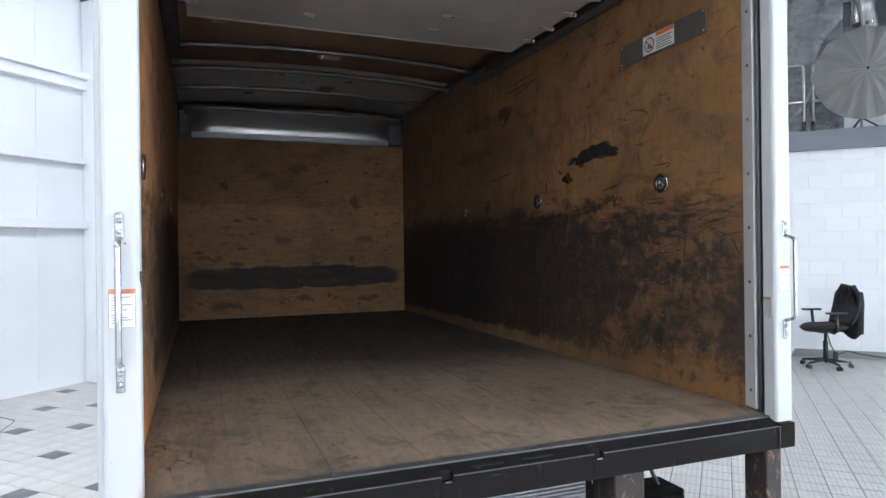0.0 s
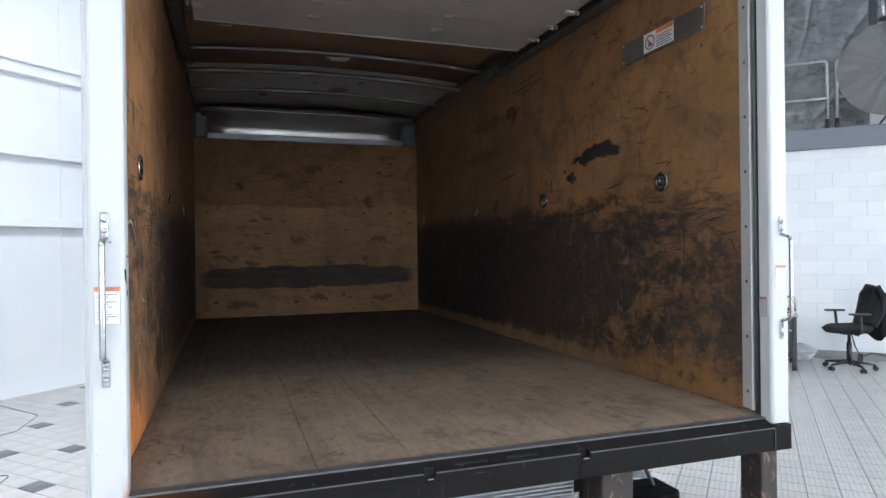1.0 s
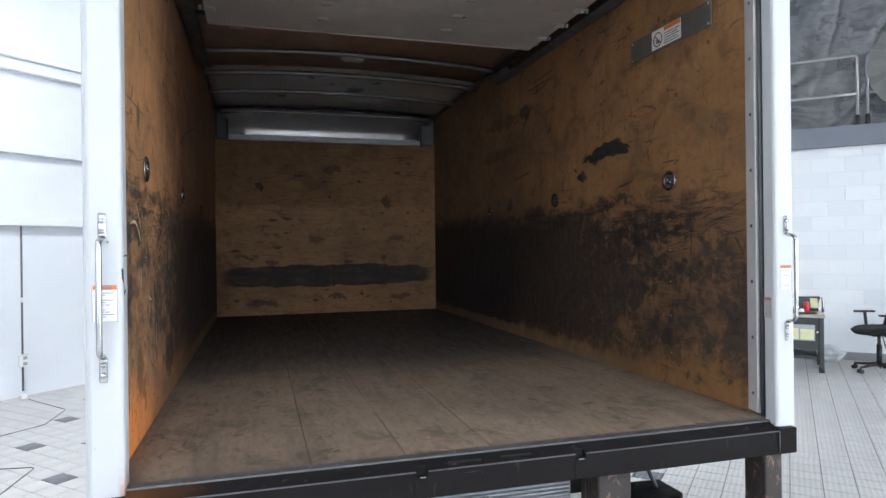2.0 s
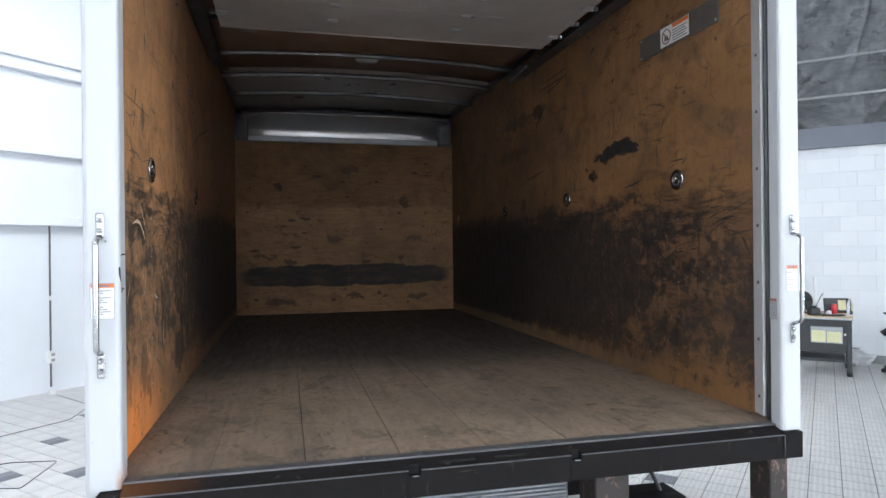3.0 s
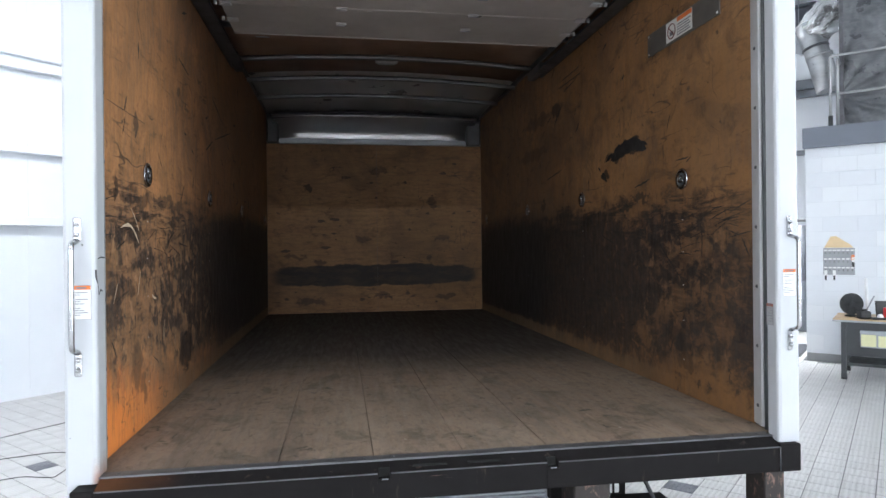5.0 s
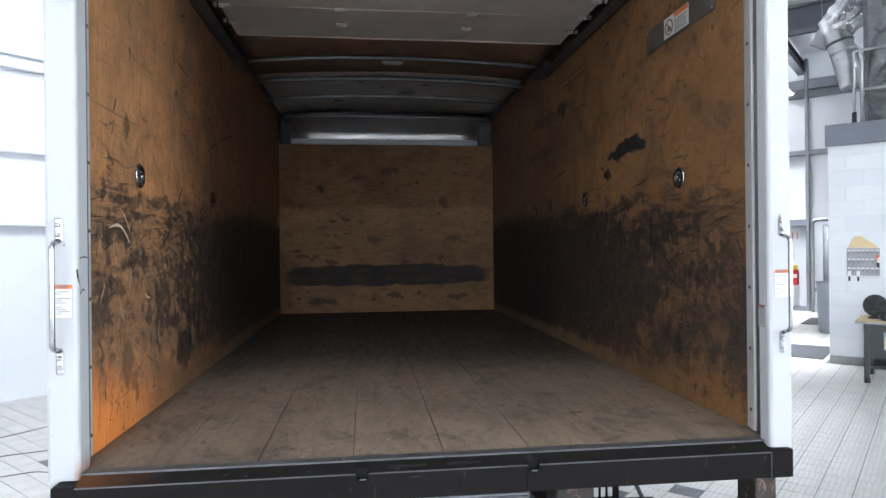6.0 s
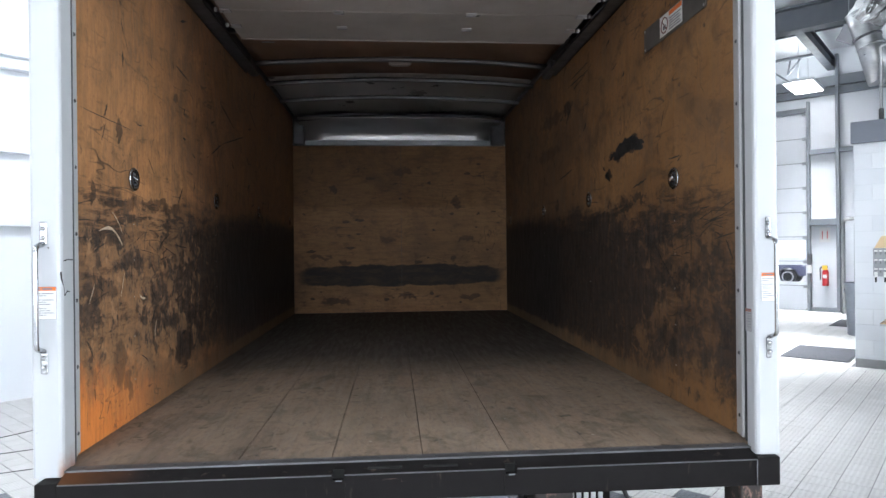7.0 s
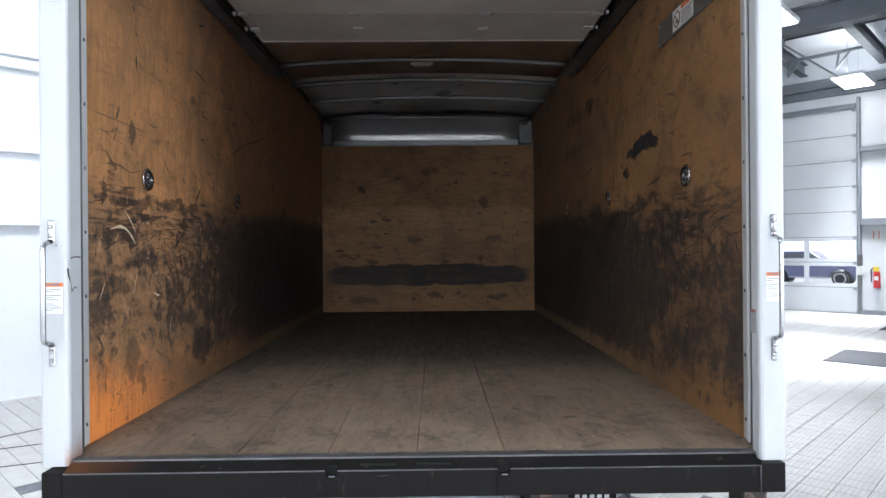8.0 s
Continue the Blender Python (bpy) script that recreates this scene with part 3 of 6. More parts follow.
# upright panel joints of the white wall
for k in range(20):
    u = -13.3 + 1.45 * k
    part("panel_rib", boxed(u - 0.006, u + 0.006, VL - 0.006, VL + 0.01, 0.1, ROOF - 0.3), M["wall"], wall_side)
for z0, z1, deep, up in ((1.83, 1.93, 0.10, 0), (2.60, 2.67, 0.09, 1), (3.48, 3.60, 0.10, 0), (3.60, 3.67, 0.16, 1), (4.75, 4.87, 0.16, 1)):
    part("girt", boxed(U0, UF - 0.3, VL - deep, VL, z0, z1, 0.008), M["wall"], wall_side)
column = setting("wall_column", extrude(fresh(), [(3.2, VL - 0.36), (3.42, VL - 0.36), (3.42, VL - 0.012), (3.2, VL - 0.012)], "z", 0, ROOF - 0.5, 0.01), M["wall"], "white boxed steel column on the side wall", "column")
part("column_cap", boxed(3.18, 3.44, VL - 0.42, VL - 0.012, 4.55, 4.95, 0.01), M["beam"], column)
# two unseen plain walls close the hall; their doorways are added to light the box
near, end = fresh(), fresh()
G0, G1, GH = -7.0, -2.0, 4.2
E0, E1 = 2.8, 7.6
for a, b, z0, z1 in ((V0, G0, 0, ROOF), (G1, VL, 0, ROOF), (G0, G1, GH, ROOF)):
    box(near, U0 - 0.3, U0, a, b, z0, z1)
for a, b, z0, z1 in ((U0, E0, 0, ROOF), (E1, UF, 0, ROOF), (E0, E1, GH, ROOF)):
    box(end, a, b, V0 - 0.3, V0, z0, z1)
wall_near = setting("wall_near", near, M["wall"], "plain white wall out of view, with an added doorway", "wall")
wall_end = setting("wall_end", end, M["wall"], "plain white wall out of view, with an added doorway", "wall")
for watts, m in ((530.0, HALL @ Matrix.Translation((U0 - 0.15, (G0 + G1) / 2, GH / 2)) @ Matrix.Rotation(radians(-90), 4, "Y")), (1400.0, HALL @ Matrix.Translation(((E0 + E1) / 2, V0 - 0.15, GH / 2)) @ Matrix.Rotation(radians(90), 4, "Z") @ Matrix.Rotation(radians(-90), 4, "Y"))):
    day = new("doorway_daylight", bpy.data.lights.new("doorway_daylight", "AREA"))
    day.data.shape, day.data.size, day.data.size_y = "RECTANGLE", GH - 0.2, G1 - G0 - 0.2
    day.data.energy, day.data.color = watts, (0.85, 0.93, 1.0)
    day.matrix_world = m
ceiling = setting("ceiling", boxed(U0 - 0.3, UF + 0.3, V0 - 0.3, VL + 0.3, ROOF, ROOF + 0.2), M["deck"], "pale metal roof deck over steel beams", "ceiling")

# far wall, with the opening of the overhead door
DU0, DU1, DH = 1.80, 6.05, 4.66
far = fresh()
box(far, UF, UF + 0.3, V0, DU0, 0, ROOF)
box(far, UF, UF + 0.3, DU1, VL, 0, ROOF)
box(far, UF, UF + 0.3, DU0, DU1, DH, ROOF)
wall_far = setting("wall_far", far, M["wall"], "white metal end wall with grey steel posts and an overhead door", "wall")
for v0, v1, z1 in ((1.12, 1.19, 5.9), (1.715, 1.77, 4.9)):
    part("wall_post", boxed(UF - 0.16, UF, v0, v1, 0, z1, 0.008), M["frame_grey"], wall_far, "grey steel post")
for v0, v1, z0, z1 in ((-6.0, 1.12, 3.66, 3.77), (1.19, 1.715, 3.66, 3.77), (1.19, 1.715, 2.0, 2.15), (-6.0, 1.12, 5.0, 5.16), (1.19, 6.3, 5.0, 5.16), (-6.0, 1.12, 5.19, 5.42), (1.19, 6.3, 5.19, 5.42), (1.19, 1.715, 0.0, 0.10)):
    part("wall_rail", boxed(UF - 0.13, UF, v0, v1, z0, z1, 0.006), M["frame_grey"], wall_far, "grey steel rail")
trim = setting("door_trim", boxed(UF - 0.05, UF, DU0, DU1, DH, DH + 0.12, 0.006), M["frame_grey"], "grey head trim over the overhead door", "trim")

# overhead door: eight sections, two of them glazed
overhead_door = thing("door_1", HALL @ Matrix.Translation((UF + 0.08, 0, 0)), "white sectional overhead door with two rows of windows", "overhead door", kind="structure")
SECTION = DH / 8
for k in range(8):
    z = k * SECTION
    if k in (1, 2):
        s = fresh()
        bays = 4
        w = (DU1 - DU0) / bays
        box(s, 0, 0.05, DU0, DU1, z + 0.004, z + 0.09)
        box(s, 0, 0.05, DU0, DU1, z + SECTION - 0.09, z + SECTION - 0.004)
        for i in range(bays + 1):
            c = DU0 + i * w
            box(s, 0, 0.05, max(DU0, c - 0.05), min(DU1, c + 0.05), z + 0.09, z + SECTION - 0.09)
        sec = part("door_section", s, M["wall"], overhead_door, "glazed door section")
        for i in range(bays):
            pane = part("pane", boxed(0.02, 0.026, DU0 + i * w + 0.05, DU0 + (i + 1) * w - 0.05, z + 0.09, z + SECTION - 0.09), M["glass"], sec, "clear window pane")
            pane.visible_shadow = False
    else:
        sec = part("door_section", boxed(0, 0.05, DU0, DU1, z + 0.004, z + SECTION - 0.004, 0.006), M["wall"], overhead_door)
    if k:
        part("section_seal", boxed(-0.002, 0.03, DU0, DU1, z - 0.006, z + 0.006), M["frame_grey"], sec, "grey joint seal")
    part("roller_bracket", boxed(-0.05, 0.0, DU0 + 0.02, DU0 + 0.10, z + SECTION - 0.05, z + SECTION + 0.02, 0.006), M["galv"], sec, "small metal roller bracket")
part("track", boxed(-0.07, -0.03, DU0 - 0.02, DU0 + 0.015, 0.05, DH + 0.1, 0.004), M["galv"], overhead_door, "metal door track")
part("track_foot", boxed(-0.08, -0.02, DU0 - 0.03, DU0 + 0.04, 0.0, 0.05, 0.004), M["galv"], overhead_door)

RAFTER = 1.27
# roof steel: rafters along the hall, purlins across, one deep girder
for k, v in enumerate((RAFTER, 2.85, 5.4, -4.5)):
    b = fresh()
    box(b, U0 if v < 0 or v > 5 else 11.6, UF, v - 0.08, v + 0.08, 5.57, 5.59)
    box(b, U0 if v < 0 or v > 5 else 11.6, UF, v - 0.012, v + 0.012, 5.59, 5.83)
    box(b, U0 if v < 0 or v > 5 else 11.6, UF, v - 0.08, v + 0.08, 5.83, 5.85)
    setting("rafter", b, M["beam"], "grey steel roof beam", "beam")
for k in range(17):
    u = U0 + 1.13 + 1.65 * k
    b = fresh()
    box(b, u - 0.028, u + 0.028, V0, VL, 5.965, 5.98)
    box(b, u - 0.008, u + 0.008, V0, VL, 5.98, ROOF)
    setting("purlin", b, M["beam"], "thin dark roof purlin", "beam")
b = fresh()
box(b, 11.30, 11.58, V0, VL, 5.42, 5.46)
box(b, 11.42, 11.46, V0, VL, 5.46, 5.86)
box(b, 11.30, 11.58, V0, VL, 5.83, 5.87)
setting("girder", b, M["beam"], "deep dark grey steel girder", "beam")
b = fresh()
box(b, 13.98, 14.06, 1.35, 3.6, 5.60, 5.66)
rod(b, (11.5, 2.35, 5.45), (13.9, 1.72, 5.0), 0.02)
for c in (1.82, 2.75):
    rod(b, (14.02, c, 5.62), (14.02, c + 0.06, 5.28), 0.022)
    rod(b, (14.02, c - 0.2, 5.62), (14.02, c + 0.06, 5.28), 0.022)
rod(b, (11.5, 2.30, 5.42), (11.5, 2.24, 5.12), 0.03)
rod(b, (11.5, 2.16, 5.42), (11.5, 2.24, 5.12), 0.03)
setting("roof_brace", b, M["frame_grey"], "grey tube roof bracing", "brace")

# lamps
lamp_root = None
for u, v, power in LAMPS:
    m = HALL @ Matrix.Translation((u, v, LAMP_Z))
    if lamp_root is None:
        lamp_root = thing("ceiling_light", m, "bright white rectangular panel light hung from the roof", "ceiling light", "hall lights")
        part("housing", boxed(-0.62, 0.62, -0.30, 0.30, 0.03, 0.10, 0.01), M["wall"], lamp_root)
        part("diffuser", boxed(-0.59, 0.59, -0.27, 0.27, 0.012, 0.028, 0.004), M["lamp"], lamp_root, "glowing white diffuser")
        for du in (-0.5, 0.5):
            part("hanger", rod(fresh(), (du, 0, 0.10), (du, 0, 1.04), 0.005), M["galv"], lamp_root)
    else:
        copy_thing(lamp_root, m)
    area = new("lamp_light", bpy.data.lights.new("lamp_light", "AREA"))
    area.data.shape, area.data.size, area.data.size_y = "RECTANGLE", 1.12, 0.5
    area.data.energy, area.data.color = LAMP_W * power, (0.885, 0.94, 1.0)
    area.data.spread = radians(62 if u > 4 else 180)    # narrow beams keep light off the floor by the block wall
    area.matrix_world = m
    if u > 8:
        # upward lamps added over these two, to brighten the roof deck
        up = new("lamp_light", bpy.data.lights.new("lamp_light", "AREA"))
        up.data.shape, up.data.size, up.data.size_y = "RECTANGLE", 1.12, 0.5
        up.data.energy, up.data.color = LAMP_W * power * 0.22, (0.88, 0.95, 1.0)
        up.matrix_world = m @ pose(0, 0, 0.12, 180, 0, 0)

# block wall with the mezzanine over it
core = fresh()
box(core, UB + 0.001, UB + 0.25, V0, -0.12, 0, 2.82)
box(core, UB + 0.25, UF, -0.37, -0.13, 0, 2.82)
wall_block = setting("wall_block", core, M["joint"], "white painted concrete block wall", "wall")
BLOCK_W, BLOCK_H = 0.39, 0.195
baseboard = setting("baseboard", boxed(UB - 0.012, UB, V0, -0.12, 0, 0.11, 0.004), M["base_grey"], "grey rubber baseboard", "baseboard")
mezzanine = setting("mezzanine", boxed(UB - 0.02, UF, V0, -0.10, 2.90, 3.06), M["deck"], "mezzanine floor over the block room", "mezzanine")
part("fascia", boxed(UB - 0.08, UB - 0.02, V0, -0.10, 2.82, 3.09, 0.004), M["fascia"], mezzanine, "blue-grey steel edge beam")

# ---- truck ----
truck = thing("box_truck", pose(0, 0, 0), "empty box truck seen from its open rear, lined with worn plywood", "truck")
# shell: outer skins and roof
for name, a in (("outer_skin", (-WIDE - 0.075, -WIDE - 0.02, 0.12, LONG + 0.35, 0.78, 3.2)), ("outer_skin", (WIDE + 0.02, WIDE + 0.075, 0.12, LONG + 0.35, 0.78, 3.2)), ("outer_skin", (-WIDE - 0.02, WIDE + 0.02, LONG + 0.30, LONG + 0.35, 0.78, 3.2))):
    part(name, boxed(*a, bevel=0.004), M["enamel"], truck, "white outer skin")
part("outer_roof", boxed(-WIDE - 0.075, WIDE + 0.075, 0.0, LONG + 0.35, 3.2, 3.24, 0.006), M["enamel"], truck, "white outer roof")
part("rear_header", boxed(-WIDE - 0.06, WIDE + 0.06, 0.03, 0.16, 2.79, 3.2, 0.01), M["enamel"], truck, "white steel header over the opening")
for x in (-0.45, 0.45):
    part("chassis_rail", boxed(x - 0.05, x + 0.05, 0.35, LONG + 0.3, 0.55, 0.78, 0.01), M["steel"], truck, "black chassis rail")
part("bed_frame", boxed(-WIDE - 0.02, WIDE + 0.02, 0.10, LONG + 0.30, 0.74, BED - 0.032), M["steel"], truck, "black steel bed frame")

# arched roof sheet with its bows
def arch(x):
    return TOP + 0.008 + 0.048 * (1 - (x / WIDE) ** 2)


part("roof_sheet", sheet(fresh(), 24, 8, lambda s, t: ((2 * s - 1) * WIDE, 0.16 + t * 3.34, arch((2 * s - 1) * WIDE) + 0.035), 0.004), M["brown_roof"], truck, "dark brown roof lining")
part("roof_cap", sheet(fresh(), 24, 10, lambda s, t: ((2 * s - 1) * WIDE, 3.50 + t * 1.50, arch((2 * s - 1) * WIDE) + 0.035 - 0.02 * t * t), 0.004), M["cap"], truck, "dull bare metal roof cap")
for y in (0.75, 1.45, 2.15, 2.89, 3.48, 4.12):
    part("roof_bow", sheet(fresh(), 20, 1, lambda s, t, y=y: ((2 * s - 1) * (WIDE - 0.01), y + 0.045 * t, arch((2 * s - 1) * WIDE) - 0.012), 0.03), M["bow"], truck, "galvanised steel roof bow")
part("roof_bow", sheet(fresh(), 20, 1, lambda s, t: ((2 * s - 1) * (WIDE - 0.02), 4.86 + 0.03 * t, arch((2 * s - 1) * WIDE) - 0.045), 0.03), M["dark_metal"], truck, "dark steel roof bow")
for x in (-1, 1):
    part("top_rail", boxed(min(x * 1.155, x * 1.19), max(x * 1.155, x * 1.19), 0.16, LONG, TOP, 3.17, 0.004), M["dark_metal"], truck, "dark steel top rail")
dome = part("dome_light", boxed(-0.11, 0.07, 3.02, 3.10, 3.034, 3.10, 0.012, segments=2), M["sticker"], truck, "small white roof light, switched off")
part("lens", boxed(-0.09, 0.05, 3.03, 3.09, 3.024, 3.036, 0.006), M["sticker"], dome)

# head wall and the metal above it
head = part("head_wall", boxed(-WIDE - 0.02, WIDE + 0.02, LONG + 0.014, LONG + 0.05, 0.80, 2.70), M["dark_metal"], truck, "head wall of the box")
for x0, x1 in ((-WIDE, -0.001), (0.001, WIDE)):
    part("plywood_sheet", boxed(x0, x1, LONG, LONG + 0.014, 0.82, 2.69, 0.0015), M["ply_back"], head, "stained plywood with a black rubbed stripe")
ledge = part("head_ledge", boxed(-1.04, 1.00, LONG - 0.02, LONG + 0.10, 2.69, 2.75, 0.006), M["galv"], truck, "dull metal ledge over the head wall")
for x0, x1 in ((-1.165, -1.04), (1.00, 1.165)):
    part("corner_bracket", boxed(x0, x1, LONG - 0.04, LONG + 0.2, 2.69, 3.01, 0.02), M["dark_metal"], truck, "dark corner casting")
COVE = [(5.030, 2.751), (5.0295, 2.775), (5.026, 2.80), (5.016, 2.83), (4.996, 2.86), (4.965, 2.89), (4.925, 2.92), (4.875, 2.95), (4.82, 2.975)]


def cove(s, t):
    k = t * (len(COVE) - 1)
    i = min(int(k), len(COVE) - 2)
    y = COVE[i][0] + (COVE[i + 1][0] - COVE[i][0]) * (k - i)
    z = COVE[i][1] + (COVE[i + 1][1] - COVE[i][1]) * (k - i)
    return ((2 * s - 1) * 1.1, y, z)


part("head_cove", sheet(fresh(), 8, 21, cove, 0.003), M["alu_cap"], truck, "shiny curved metal at the head of the box")

# side linings: plywood sheets butted at the lashing rings
SEAMS = [0.208, 0.715, 1.94, 3.165, 4.70, LONG]
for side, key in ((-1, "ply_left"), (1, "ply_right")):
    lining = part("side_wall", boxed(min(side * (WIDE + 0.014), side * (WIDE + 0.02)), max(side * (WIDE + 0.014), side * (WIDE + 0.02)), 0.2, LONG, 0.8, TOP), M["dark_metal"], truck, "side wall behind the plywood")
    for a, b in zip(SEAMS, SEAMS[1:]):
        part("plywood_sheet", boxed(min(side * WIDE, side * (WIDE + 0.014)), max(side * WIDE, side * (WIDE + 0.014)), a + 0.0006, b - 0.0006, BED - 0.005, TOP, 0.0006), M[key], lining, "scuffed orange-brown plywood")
    # staples down the seams
    for y in SEAMS[1:4]:
        for k in range(5):
            z = 1.0 + k * 0.17 + 0.03 * math.sin(7 * k + y)
            part("staple", boxed(side * WIDE - 0.0010, side * WIDE + 0.0010, y - 0.003, y + 0.003, z - 0.0015, z + 0.0015), M["alu"], lining)

# gouges and black drag marks in the linings: start and end (along, height), width
GOUGES = {-1: [(0.25, 2.06, 0.72, 2.06, 0.003), (0.48, 2.12, 0.45, 2.06, 0.008), (0.46, 2.04, 0.43, 1.97, 0.005), (1.25, 2.49, 1.46, 2.46, 0.010), (2.06, 2.49, 2.42, 2.39, 0.010),
               (1.86, 2.13, 2.09, 2.23, 0.010), (2.09, 2.23, 2.72, 2.39, 0.008), (1.34, 1.88, 1.26, 1.79, 0.008), (1.55, 1.95, 1.52, 1.88, 0.006), (2.86, 2.64, 3.11, 2.52, 0.008)],
          1: [(2.35, 2.73, 1.94, 2.74, 0.008), (2.41, 2.69, 1.93, 2.69, 0.010), (2.31, 2.64, 2.00, 2.68, 0.006), (2.48, 2.44, 2.34, 2.55, 0.016), (2.68, 2.06, 2.31, 2.10, 0.009),
              (0.96, 1.58, 0.72, 1.38, 0.006), (1.65, 1.62, 1.45, 1.56, 0.007), (0.78, 1.95, 0.65, 1.95, 0.006), (1.21, 1.86, 1.02, 1.89, 0.010), (0.28, 1.58, 0.23, 1.50, 0.007)]}
for side, marks in GOUGES.items():
    wall = part("drag_marks", boxed(min(side * (WIDE + 0.004), side * (WIDE + 0.006)), max(side * (WIDE + 0.004), side * (WIDE + 0.006)), 0.3, 0.31, 1.5, 1.51), M["dark_metal"], truck, "black drag marks on the plywood")
    for y0, z0, y1, z1, w in marks:
        a, b = Vector((y0, z0)), Vector((y1, z1))
        d = (b - a).normalized()
        n = Vector((-d.y, d.x)) * w * 0.5
        steps = 7
        upper = [a.lerp(b, k / steps) + n * (math.sin(math.pi * k / steps) ** 0.5) * (0.7 + 0.6 * random.random()) + n * 0.8 * math.sin(3 * k) for k in range(1, steps)]
        lower = [a.lerp(b, k / steps) - n * (math.sin(math.pi * k / steps) ** 0.5) * (0.7 + 0.6 * random.random()) + n * 0.8 * math.sin(3 * k) for k in range(steps - 1, 0, -1)]
        part("gouge", extrude(fresh(), [a, *upper, b, *lower], "x", side * (WIDE - 0.0006), side * (WIDE + 0.002)), M["drag"], wall)


def stroke(name, wall, side, y, z, long, turn, w, lift=0.0006, swing=0.15):
    """A short ragged black mark on a side lining."""
    d = Vector((math.cos(turn), math.sin(turn)))
    n = Vector((-d.y, d.x))
    top, low = [], []
    for k in range(7):
        s = k / 6
        c = Vector((y, z)) + d * long * (s - 0.5) + n * long * swing * math.sin(math.pi * s)
        h = w * (0.15 + math.sin(math.pi * s) ** 0.6) * random.uniform(0.5, 1.2) * 0.5
        top.append(c + n * h)
        low.append(c - n * h)
    return part(name, extrude(fresh(), top + low[::-1], "x", side * (WIDE - lift), side * (WIDE + 0.002)), M["drag"], wall)


random.seed(11)
for side in (-1, 1):
    wall = bpy.data.objects["drag_marks" if side < 0 else "drag_marks.001"]
    for k in range(46):
        y = random.uniform(0.5, 4.6) ** 1.0
        z = random.uniform(1.88, 2.85) if k % 4 else random.uniform(1.0, 1.8)
        turn = side * random.gauss(-0.75, 0.45) + (math.pi / 2 if k % 5 == 0 else 0)
        stroke("gouge", wall, side, y, z, random.uniform(0.02, 0.11), turn, random.uniform(0.004, 0.012), 0.0006, random.uniform(-0.1, 0.1))
# fine scratches where loads rubbed along the linings
for side in (-1, 1):
    wall = bpy.data.objects["drag_marks" if side < 0 else "drag_marks.001"]
    for k in range(60):
        y = 0.25 + 2.6 * random.random() ** 1.5
        if k % 3:
            z, turn, long = random.gauss(1.66, 0.09), random.gauss(-0.12 * side, 0.22), random.uniform(0.05, 0.22)
        else:
            z, turn, long = random.uniform(1.0, 1.6), random.gauss(0.9 * side, 0.5), random.uniform(0.03, 0.12)
        stroke("scratch", wall, side, y, z, long, turn, random.uniform(0.0018, 0.0055), 0.0005, random.uniform(-0.04, 0.04))
# the broad smear, dry strokes one over the other
wall = bpy.data.objects["drag_marks.001"]
for k in range(26):
    s = random.random()
    y = 1.08 + 0.42 * s
    z = 2.045 + 0.055 * math.sin(math.pi * min(1.0, 0.25 + 0.70 * s)) + random.uniform(-0.035, 0.015)
    stroke("smear", wall, 1, y, z, random.uniform(0.08, 0.15), 0.18 - 0.40 * s + random.gauss(0, 0.12), random.uniform(0.024, 0.046), 0.0007 + 0.0001 * k, 0.12)
stroke("smear", wall, 1, 1.60, 1.955, 0.09, 0.5, 0.045, 0.0012)
# pale rub marks
wall = bpy.data.objects["drag_marks"]
for y, z, long, turn, w, swing in ((0.50, 1.605, 0.21, -0.25, 0.012, 0.18), (0.56, 1.665, 0.13, -0.75, 0.004, 0.05), (0.60, 1.42, 0.10, 1.2, 0.003, 0.0), (0.34, 1.40, 0.08, 1.0, 0.003, 0.0), (0.80, 1.36, 0.07, -0.3, 0.010, -0.1), (0.95, 1.20, 0.09, 1.3, 0.003, 0.1)):
    mark = stroke("rub_mark", wall, -1, y, z, long, turn, w, 0.0007, swing)
    mark.data.materials[0] = M["rub"]
# knots and small marks on the head wall
for k in range(34):
    x, z = random.uniform(-1.1, 1.1), random.uniform(1.4, 2.5) if k % 4 else random.uniform(0.95, 1.1)
    r, f = random.uniform(0.006, 0.022), random.uniform(0.8, 3.0)
    ring = [(x + r * f * math.cos(a) * random.uniform(0.6, 1.2), z + r * math.sin(a) * random.uniform(0.6, 1.2)) for a in (2 * math.pi * j / 9 for j in range(9))]
    part("knot", extrude(fresh(), ring, "y", LONG - 0.0006, LONG + 0.002), M["knot"], head, "dark knot")

# floor boards
bed = part("bed_floor", boxed(-WIDE - 0.01, WIDE + 0.01, 0.10, LONG + 0.01, BED - 0.032, BED - 0.022), M["dark_metal"], truck, "bed under the boards")
EDGES = [-1.17, -0.895, -0.605, -0.298, 0.004, 0.300, 0.592, 0.878, 1.17]
JOINTS = [0.0, 0.0003, 0.0010, 0.0012, 0.0014, 0.0014, 0.0007, 0.0005, 0.0]
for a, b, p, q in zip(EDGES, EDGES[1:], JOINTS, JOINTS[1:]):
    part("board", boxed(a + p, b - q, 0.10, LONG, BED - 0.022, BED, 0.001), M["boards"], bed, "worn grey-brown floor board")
part("floor_edge", boxed(-1.13, 1.13, 0.055, 0.099, BED - 0.02, BED + 0.003, 0.0015), M["edge"], truck, "dull metal edge strip of the bed")
for k in range(24):
    x = -1.08 + k * 0.094
    part("rivet", lathe(fresh(), [(0.0055, 0), (0.005, 0.0015), (0.0, 0.0025)], 8, pose(x, 0.078, BED + 0.003)), M["dark_metal"], truck)

